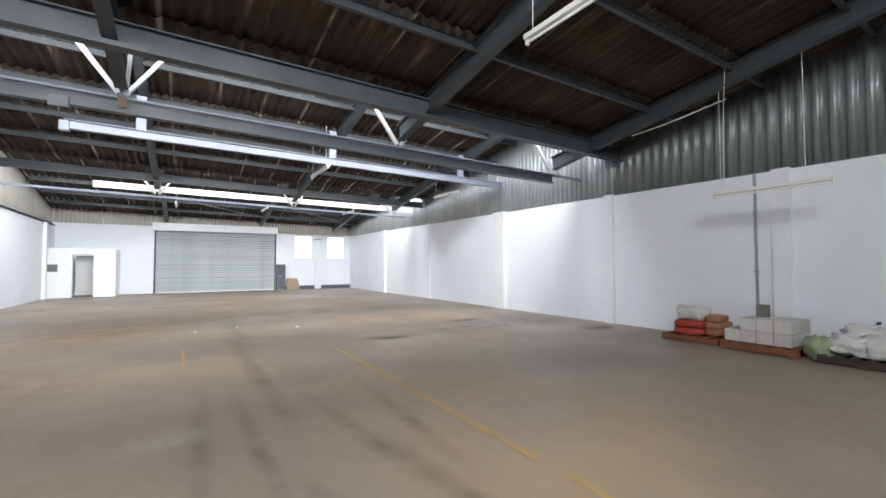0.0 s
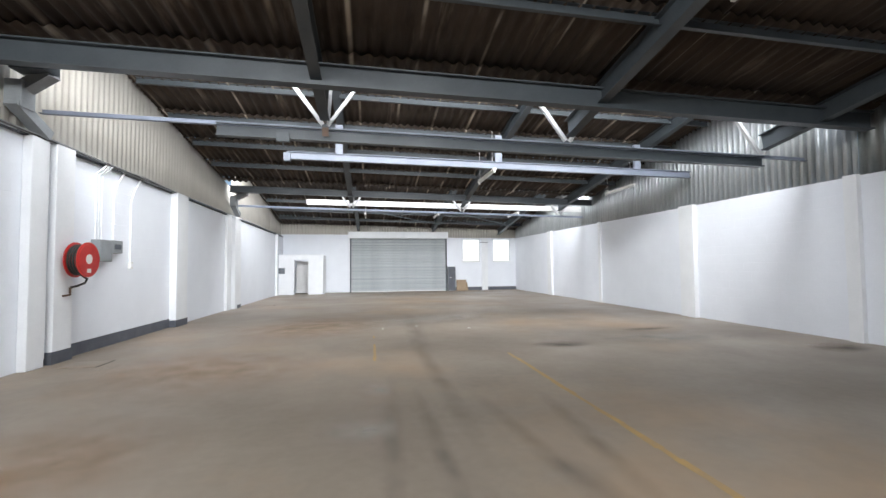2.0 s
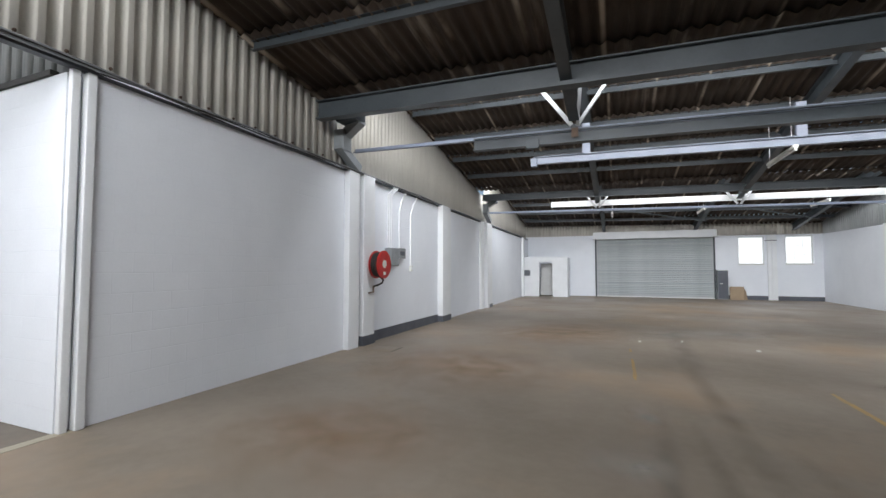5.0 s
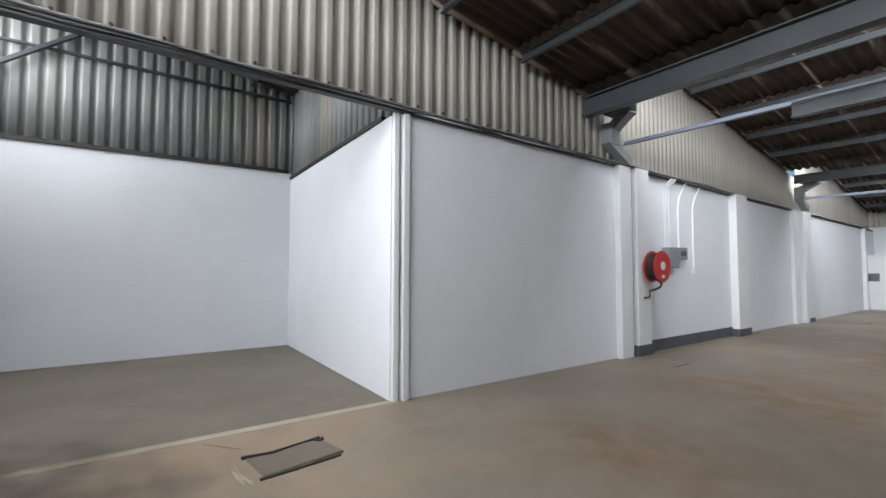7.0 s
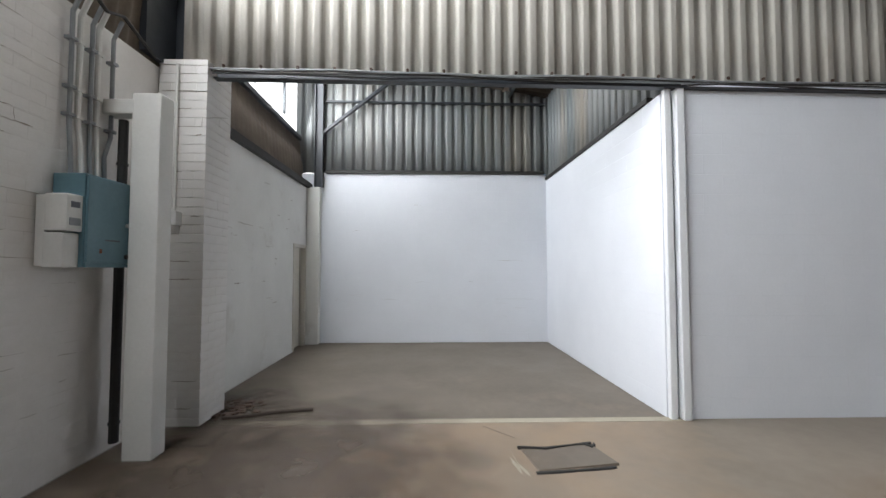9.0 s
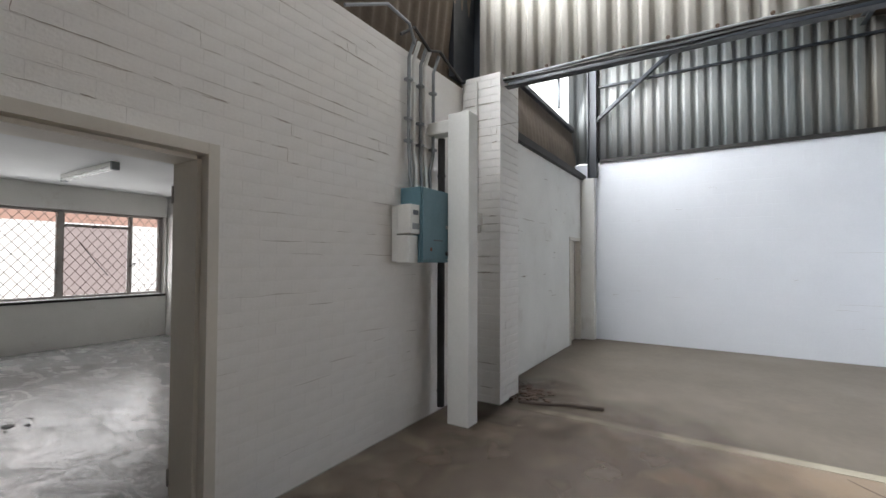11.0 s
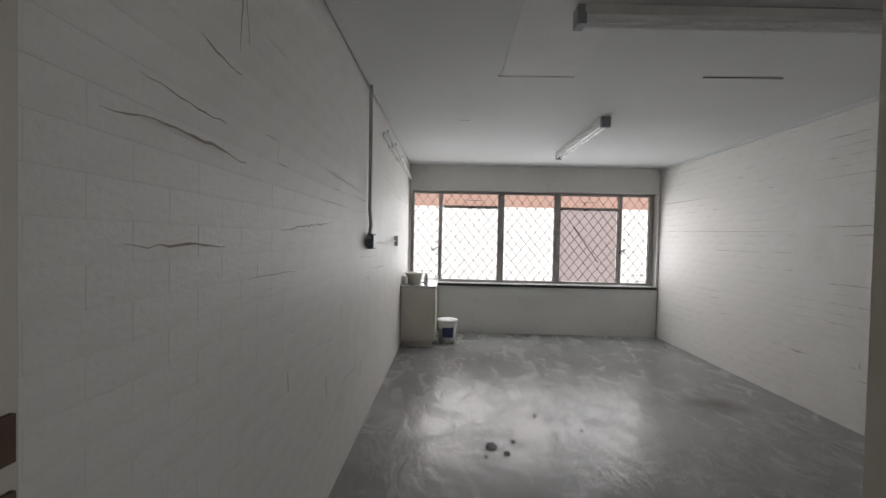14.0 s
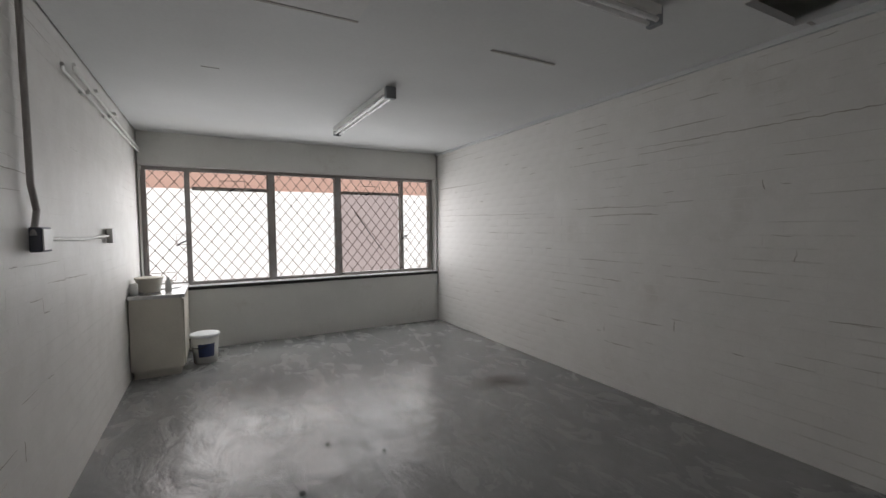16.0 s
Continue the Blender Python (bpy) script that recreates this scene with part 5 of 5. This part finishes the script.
part("tub_body", lathe(bmesh.new(), [(0.1, 0.0), (0.125, 0.14), (0.135, 0.142), (0.135, 0.16), (0.115, 0.16)]), CREAM, tub, "", True)
bottle = thing("clear_bottle", "small clear plastic bottle on the sink top", "bottle", (3.62, -11.12, 0.86))
part("bottle_body", lathe(bmesh.new(), [(0.03, 0.0), (0.032, 0.1), (0.015, 0.13), (0.015, 0.16)], 14), PLASTIC, bottle, "", True)
jar = thing("glass_jar", "clear jar on the sink top", "jar", (3.91, -11.02, 0.86))
part("jar_body", lathe(bmesh.new(), [(0.035, 0.0), (0.038, 0.1), (0.03, 0.12)], 14), PLASTIC, jar, "", True)
bucket = thing("paint_bucket", "white paint bucket with dark blue label on the floor", "bucket", (3.3, -11.3, 0))
part("bucket_body", lathe(bmesh.new(), [(0.12, 0.0), (0.145, 0.3)]), PLASTIC, bucket, "", True)
part("lid", lathe(bmesh.new(), [(0.15, 0.3), (0.156, 0.305), (0.156, 0.33), (0.14, 0.335)]), WHITE, bucket, "white lid", True)
bm = bmesh.new()
for k in range(6):
    a0, a1 = radians(60 + 12 * k), radians(72 + 12 * k)
    q = [bm.verts.new((r * math.cos(a), r * math.sin(a), z)) for a, r, z in ((a0, 0.1295, 0.08), (a1, 0.1295, 0.08), (a1, 0.143, 0.23), (a0, 0.143, 0.23))]
    bm.faces.new(q)
part("bucket_label", bm, BLUE_LABEL, bucket, "dark blue label")
part("bucket_handle", rods([(0.15, 0.0, 0.28), (0.14, 0.1, 0.2), (0.05, 0.17, 0.19), (-0.02, 0.16, 0.22)], 0.006, 6), BLACK, bucket)


def office_lamp(label, p, turn):
    b = thing("ceiling_batten", label, "lamp", p, "office battens", "", turn)
    part("batten_body", boxes((0, 1.62, -0.045, 0.045, 0.0, 0.05), bevel=0.008), PLASTIC, b)
    part("end_cap", boxes((-0.03, 0.02, -0.045, 0.045, -0.05, 0.051), bevel=0.008), GREY, b)
    part("end_cap", boxes((1.6, 1.64, -0.04, 0.04, -0.05, 0.051), bevel=0.008), GREY, b)
    for y in (-0.028, 0.028):
        part("tube", rod(bmesh.new(), (0.03, y, -0.025), (1.6, y, -0.025), 0.014), TUBE, b)
    return b


office_lamp("unlit twin fluorescent batten on the office ceiling", (1.83, -9.12, ZC - 0.052), -89)
office_lamp("unlit twin fluorescent batten on the office ceiling", (2.64, -7.22, ZC - 0.052), 181)
trunk = thing("socket_run", "grey conduit drop with two wall sockets", "socket", (XB, -8.38, 1.42))
part("conduit_drop", rods([(-0.02, 0.0, 0.08), (-0.02, -0.06, 0.2), (-0.02, 0.0, 0.32), (-0.02, 0.02, 1.28)], 0.014), METAL_FRAME, trunk)
part("socket_box", boxes((-0.05, -0.001, -0.14, 0.0, 0.0, 0.12), bevel=0.008), DARK_GREY, trunk)
part("socket_face", boxes((-0.056, -0.05, -0.135, -0.005, 0.01, 0.11)), PLASTIC, trunk, "white twin socket face")
part("link_conduit", rods([(-0.015, -0.14, 0.06), (-0.015, -0.9, 0.045), (-0.015, -1.66, 0.06)], 0.01), PLASTIC, trunk)
part("second_socket", boxes((-0.045, -0.001, -1.78, -1.66, 0.0, 0.12), bevel=0.008), PLASTIC, trunk)
for z0, z1, ya in ((2.47, 2.46, -8.9), (2.55, 2.5, -9.15)):
    conduit("conduit", "thin pale pipe running along the office wall", [(XB - 0.04, ya, z0), (XB - 0.02, ya - 0.1, z0), (XB - 0.02, -11.9, z1)], 0.011, OLD_WHITE, [(XB - 0.02, y, z0) for y in (ya - 0.6, ya - 1.3)])
for z in (1.19, 1.27):
    part("strike_plate", boxes((3.722, 3.7285, YB - 0.335, YB - 0.3, z, z + 0.05)), RUST, door2)
for k, (x, y, s) in enumerate(((2.95, -8.1, 0.07), (2.78, -8.18, 0.03), (2.52, -8.67, 0.03), (2.85, -8.0, 0.04), (2.2, -8.4, 0.02), (3.0, -7.95, 0.025))):
    p = part("paint_flake", moved(blob(s, s * 1.5, 0.006, k + 2, 0.5, 0.9), Matrix.Translation((x, y, 0.0))), BLACK)
    tagged(p, "dark flake of debris on the screed", "debris", "office debris")
FILM_SCUFF = soft_blotch("scuff_film", (0.33, 0.33, 0.32), 0.3, 0.35)
FILM_BROWN = soft_blotch("brown_film", (0.13, 0.10, 0.07), 0.5, 0.7)
for k, (x, y, w, l, turn) in enumerate(((2.3, -8.6, 2.2, 2.0, 20), (1.7, -9.4, 2.6, 1.2, -15), (3.0, -7.6, 1.4, 1.6, 40), (2.6, -10.2, 1.2, 1.8, 10))):
    blotch("scuff_mark", "pale scuffed patch on the screed", FILM_SCUFF, x, y, w, l, turn, 0.002 + 0.0005 * k)
blotch("brown_stain", "brown stain on the office floor", FILM_BROWN, 0.75, -9.0, 0.7, 0.5, 0, 0.0045)

# yard outside the office window; its two walls glow in place of daylight
structure("ground", boxes((-600, 600, -600, 600, -0.35, -0.25)), OUT_GROUND, "paved yard outside", "ground")
structure("backdrop_wall", boxes((-6, 10, -15.3, -15.1, -0.25, 2.3)), SKY_WHITE, "white wall across the yard, glowing in place of daylight", "backdrop")
structure("backdrop_band", boxes((-6, 10, -15.3, -15.1, 2.31, 6.0)), PEACH, "peach painted upper wall across the yard, glowing in place of daylight", "backdrop")


# ---- painted bricks, laid course by course, last ----
def brick_mesh(length, height, c, face):
    """A painted brick standing proud of its joints, with a soft chamfer; it looks along +y."""
    l, h, e, d = length / 2, height / 2, 0.0002, 0.012
    r = [(-l, 0, -h), (l, 0, -h), (l, 0, h), (-l, 0, h)]
    f = [(-l + e, d, -h + c), (l - e, d, -h + c), (l - e, d, h - c), (-l + e, d, h - c)]
    me = bpy.data.meshes.new("brick")
    me.from_pydata(r + f, [], [(4, 5, 6, 7)[::-1], (0, 1, 5, 4), (1, 2, 6, 5), (2, 3, 7, 6), (3, 0, 4, 7)])
    me.materials.append(face)
    return me


BRICK_PAINT = material("painted_brick_face", (0.775, 0.76, 0.735), (0.71, 0.695, 0.665), 0.5, scale=5, fine=60, bump=0.3, stain=(0.52, 0.49, 0.44), stain_scale=1.3, stain_lo=0.6, stain_hi=0.9, per_object=0.012)
COURSE, LEN, JOINT = 0.085, 0.235, 0.0001
meshes = {}


def lay(u0, u1, z0, z1, holes, place, single, rest, joint=JOINT, sunk=(-0.0112, -0.0109), chamfer=0.0022, tilt=0.18):
    """Bricks in running bond over a face u by z, cut at its ends and holes. place gives a brick's pose; single says which stand as objects."""
    r = random.Random(int(100 * (u0 + z1)))
    row, z = 0, z0
    while z < z1 - 0.02:
        h = min(COURSE, z1 - z)
        u = u0 - (LEN / 2 if row % 2 else 0)
        spans = []
        while u < u1:
            spans.append((max(u, u0), min(u + LEN, u1)))
            u += LEN
        for a, b in spans:
            pieces = [(a, b)]
            for ha, hb, hz0, hz1 in holes:
                if z + h / 2 > hz0 and z + h / 2 < hz1:
                    pieces = [q for s, e in pieces for q in ((s, min(e, ha)), (max(s, hb), e)) if q[1] - q[0] > 0.03]
            for s, e in pieces:
                if e - s < 0.03:
                    continue
                key = (round(e - s - 2 * joint, 4), round(h - 2 * joint, 4), chamfer)
                m = place((s + e) / 2, z + h / 2) @ Matrix.Translation((0, r.uniform(*sunk), r.uniform(-0.0006, 0.0006))) @ pose(0, 0, 0, r.uniform(-tilt, tilt), 0, r.uniform(-tilt, tilt) * 0.3)
                if single((s + e) / 2, z):
                    if key not in meshes:
                        meshes[key] = brick_mesh(*key, BRICK_PAINT)
                    ob = new("brick", meshes[key])
                    ob.parent, ob.matrix_basis = rest[0], m
                else:
                    rest[1].append((key, m))
        row, z = row + 1, z + COURSE


def joined(name, pairs, parent):
    verts, faces = [], []
    for key, m in pairs:
        l, h, c, d = key[0] / 2, key[1] / 2, key[2], 0.012
        n = len(verts)
        verts += [tuple(m @ Vector(p)) for p in ((-l, 0, -h), (l, 0, -h), (l, 0, h), (-l, 0, h), (-l + 0.0002, d, -h + c), (l - 0.0002, d, -h + c), (l - 0.0002, d, h - c), (-l + 0.0002, d, h - c))]
        faces += [tuple(n + i for i in f) for f in ((7, 6, 5, 4), (0, 1, 5, 4), (1, 2, 6, 5), (2, 3, 7, 6), (3, 0, 4, 7))]
    me = bpy.data.meshes.new(name)
    me.from_pydata(verts, [], faces)
    me.materials.append(BRICK_PAINT)
    ob = new(name, me)
    ob.parent = parent
    return tagged(ob, "painted bricks in running bond", "", "", "stuff")


rest = []
lay(0.76, 4.04, 0, 3.38, [(2.80, 3.785, 0, 2.12)], lambda u, z: pose(u, YB - 0.012, z), lambda u, z: 1.4 < u < 4.04, (wall_south, rest))
if rest:
    joined("brick_rest", rest, wall_south)
pillar = structure("pillar_brick", boxes((-0.4, 0.078, YB, -4.652, 0, 3.46)), MORTAR, "white painted brick pillar at the side bay corner", "pillar")
rest = []
lay(YB + 0.0, -4.645, 0, 3.46, [], lambda u, z: Matrix.Translation((0.078, u, z)) @ pose(0, 0, 0, 0, 0, -90), lambda u, z: True, (pillar, rest), 0.0004, (-0.0085, -0.006), 0.005, 0.3)
lay(-0.4, 0.085, 0, 3.46, [], lambda u, z: pose(u, -4.652, z), lambda u, z: True, (pillar, rest), 0.0004, (-0.0085, -0.006), 0.005, 0.3)
east = bpy.data.objects["wall_office_east"]
rest = []
lay(YW, YO - 0.005, 0, ZC, [], lambda u, z: Matrix.Translation((XB + 0.014, u, z)) @ pose(0, 0, 0, 0, 0, 90), lambda u, z: u > -7.6 and z < 2.5, (east, rest), 0.0, (-0.0111, -0.0109), 0.0012, 0.08)
joined("brick_rest", rest, east)
west = bpy.data.objects["wall_office_west"]
rest = []
lay(YW, YO - 0.005, 0, ZC, [], lambda u, z: Matrix.Translation((XA - 0.014, u, z)) @ pose(0, 0, 0, 0, 0, -90), lambda u, z: -12 < u < -9.3 and z < 2.6, (west, rest), 0.0004, (-0.0118, -0.0102), 0.0045, 0.3)
joined("brick_rest", rest, west)


# ---- dark cracks along the painted joints ----
CRACK = material("dark_joint_crack", (0.24, 0.2, 0.165), (0.4, 0.36, 0.31), 0.9, scale=9, bump=0)


def cracks(name, label, u0, u1, z0, z1, count, seed, to_world, holes=(), thick=0.0028, steps=0.25):
    """Short broken hairlines that follow courses and now and then step up a joint."""
    r, bm = random.Random(seed), bmesh.new()

    def stroke(a, b, w):
        d = Vector((b[0] - a[0], b[1] - a[1]))
        n = Vector((-d.y, d.x)).normalized()
        pts = []
        for k in range(5):
            s = k / 4
            c = Vector(a) + d * s + n * r.uniform(-0.0035, 0.0035)
            pts.append((c, w * (0.25 + math.sin(math.pi * min(0.93, max(0.07, s)))) * r.uniform(0.6, 1.2)))
        rows = [(bm.verts.new(to_world(c.x - n.x * q, c.y - n.y * q)), bm.verts.new(to_world(c.x + n.x * q, c.y + n.y * q))) for c, q in pts]
        for (p, q), (s_, t_) in zip(rows, rows[1:]):
            bm.faces.new((p, q, t_, s_))

    for _ in range(count):
        z = COURSE * r.randint(int(z0 / COURSE), int(z1 / COURSE)) + r.uniform(-0.004, 0.004)
        u = r.uniform(u0, u1)
        l = r.choice((0.08, 0.12, 0.2, 0.3, 0.55)) * r.uniform(0.7, 1.2)
        if any(a - 0.05 < u + l and u < b + 0.05 and zz0 < z < zz1 for a, b, zz0, zz1 in holes) or u + l > u1:
            continue
        w = thick * r.uniform(0.25, 0.9)
        stroke((u, z), (u + l, z + r.uniform(-0.006, 0.006)), w)
        if r.random() < steps and z + COURSE < z1:
            stroke((u + l, z), (u + l + r.uniform(-0.01, 0.01), z + COURSE), w * 0.8)
            stroke((u + l, z + COURSE), (u + l + r.uniform(0.1, 0.25), z + COURSE), w)
    ob = part(name, bm, CRACK)
    return tagged(ob, label, "crack", "", "stuff")


cracks("wall_crack", "dark hairline cracks along painted brick joints", 0.9, 3.95, 0.3, 3.3, 80, 11, lambda u, z: (u, YB + 0.0025, z), [(2.80, 3.785, 0, 2.14)], 0.002, 0.1)
cracks("wall_crack", "dark hairline cracks above the office doorway", 1.1, 3.95, 2.2, 3.3, 40, 15, lambda u, z: (u, YB + 0.0028, z), [(2.80, 3.785, 0, 2.14)], 0.0032, 0.15)
cracks("office_wall_crack", "dark cracks along the office wall joints", -9.5, -6.2, 0.5, 2.6, 22, 12, lambda u, z: (XB - 0.0022, u, z), (), 0.0024)
cracks("office_wall_crack", "dark cracks along the office wall joints", -11.8, -6.0, 0.5, 2.7, 120, 13, lambda u, z: (XA + 0.0022, u, z), (), 0.0022, 0.0)
cracks("annexe_wall_crack", "dark cracks in the side bay wall paint", -3.3, -0.8, 0.9, 2.8, 22, 14, lambda u, z: (u, -4.927, z), (), 0.006)
cracks("end_wall_crack", "fine joints showing through the white paint", -4.5, -0.4, 0.5, 3.1, 14, 16, lambda u, z: (-4.317, u, z), (), 0.0014, 0.0)
cracks("pillar_crack", "dark open joints of the brick pillar", YB + 0.02, -4.66, 0.2, 3.3, 40, 17, lambda u, z: (0.0945, u, z), (), 0.006)


def long_crack(name, label, runs, to_world, seed):
    """Wandering open cracks, each through a few given points, thinning at both ends."""
    r, bm = random.Random(seed), bmesh.new()
    for pts, w in runs:
        path = []
        for a, b in zip(pts, pts[1:]):
            n = max(3, int(math.dist(a, b) / 0.035))
            path += [(a[0] + (b[0] - a[0]) * k / n, a[1] + (b[1] - a[1]) * k / n) for k in range(n)]
        path.append(pts[-1])
        upright = abs(pts[-1][1] - pts[0][1]) > abs(pts[-1][0] - pts[0][0])
        rows = []
        for k, (u, z) in enumerate(path):
            q = w * r.uniform(0.45, 1.3) * (0.2 + math.sin(math.pi * (k + 0.3) / len(path)))
            du, dz = (q, 0) if upright else (0, q)
            ju, jz = (r.uniform(-0.006, 0.006), 0) if upright else (0, r.uniform(-0.006, 0.006))
            rows.append((bm.verts.new(to_world(u - du + ju, z - dz + jz)), bm.verts.new(to_world(u + du + ju, z + dz + jz))))
        for (a, b), (c, d) in zip(rows, rows[1:]):
            bm.faces.new((a, b, d, c))
    return tagged(part(name, bm, CRACK), label, "crack", "", "stuff")


EAST_CRACKS = [([(-5.9, 1.845), (-6.25, 1.83)], 0.0022), ([(-5.8, 1.745), (-6.06, 1.762), (-6.37, 1.735)], 0.0032), ([(-6.34, 2.42), (-6.345, 2.25), (-6.325, 2.07)], 0.0032),
               ([(-5.86, 1.479), (-6.25, 1.475)], 0.0025), ([(-6.12, 2.03), (-6.34, 2.0)], 0.0032), ([(-7.18, 1.86), (-8.27, 1.843)], 0.0022), ([(-6.66, 1.53), (-7.39, 1.59)], 0.0025),
               ([(-6.36, 2.3), (-6.39, 2.12)], 0.0025), ([(-6.75, 0.95), (-6.76, 0.86)], 0.0032), ([(-7.3, 0.75), (-7.31, 0.62)], 0.0032), ([(-7.6, 1.1), (-7.62, 0.98)], 0.0022), ([(-8.2, 0.6), (-8.2, 0.5)], 0.0032), ([(-8.6, 1.25), (-9.4, 1.23)], 0.0022)]
long_crack("office_wall_crack", "brown open cracks in the office wall paint", EAST_CRACKS, lambda u, z: (XB - 0.0025, u, z), 21)
WEST_CRACKS = [([(-11.84, 2.13), (-10.6, 2.12)], 0.0022), ([(-8.93, 1.69), (-7.88, 1.68)], 0.0022), ([(-7.2, 1.82), (-7.19, 1.75)], 0.0032), ([(-11.7, 1.7), (-9.3, 1.66)], 0.002), ([(-8.2, 2.18), (-6.2, 2.16)], 0.0025), ([(-7.8, 0.75), (-7.8, 0.66)], 0.0032), ([(-8.5, 0.6), (-8.5, 0.52)], 0.0022), ([(-7.0, 1.35), (-7.01, 1.27)], 0.0022)]
long_crack("office_wall_crack", "dark open joints in the office wall paint", WEST_CRACKS, lambda u, z: (XA + 0.0025, u, z), 22)
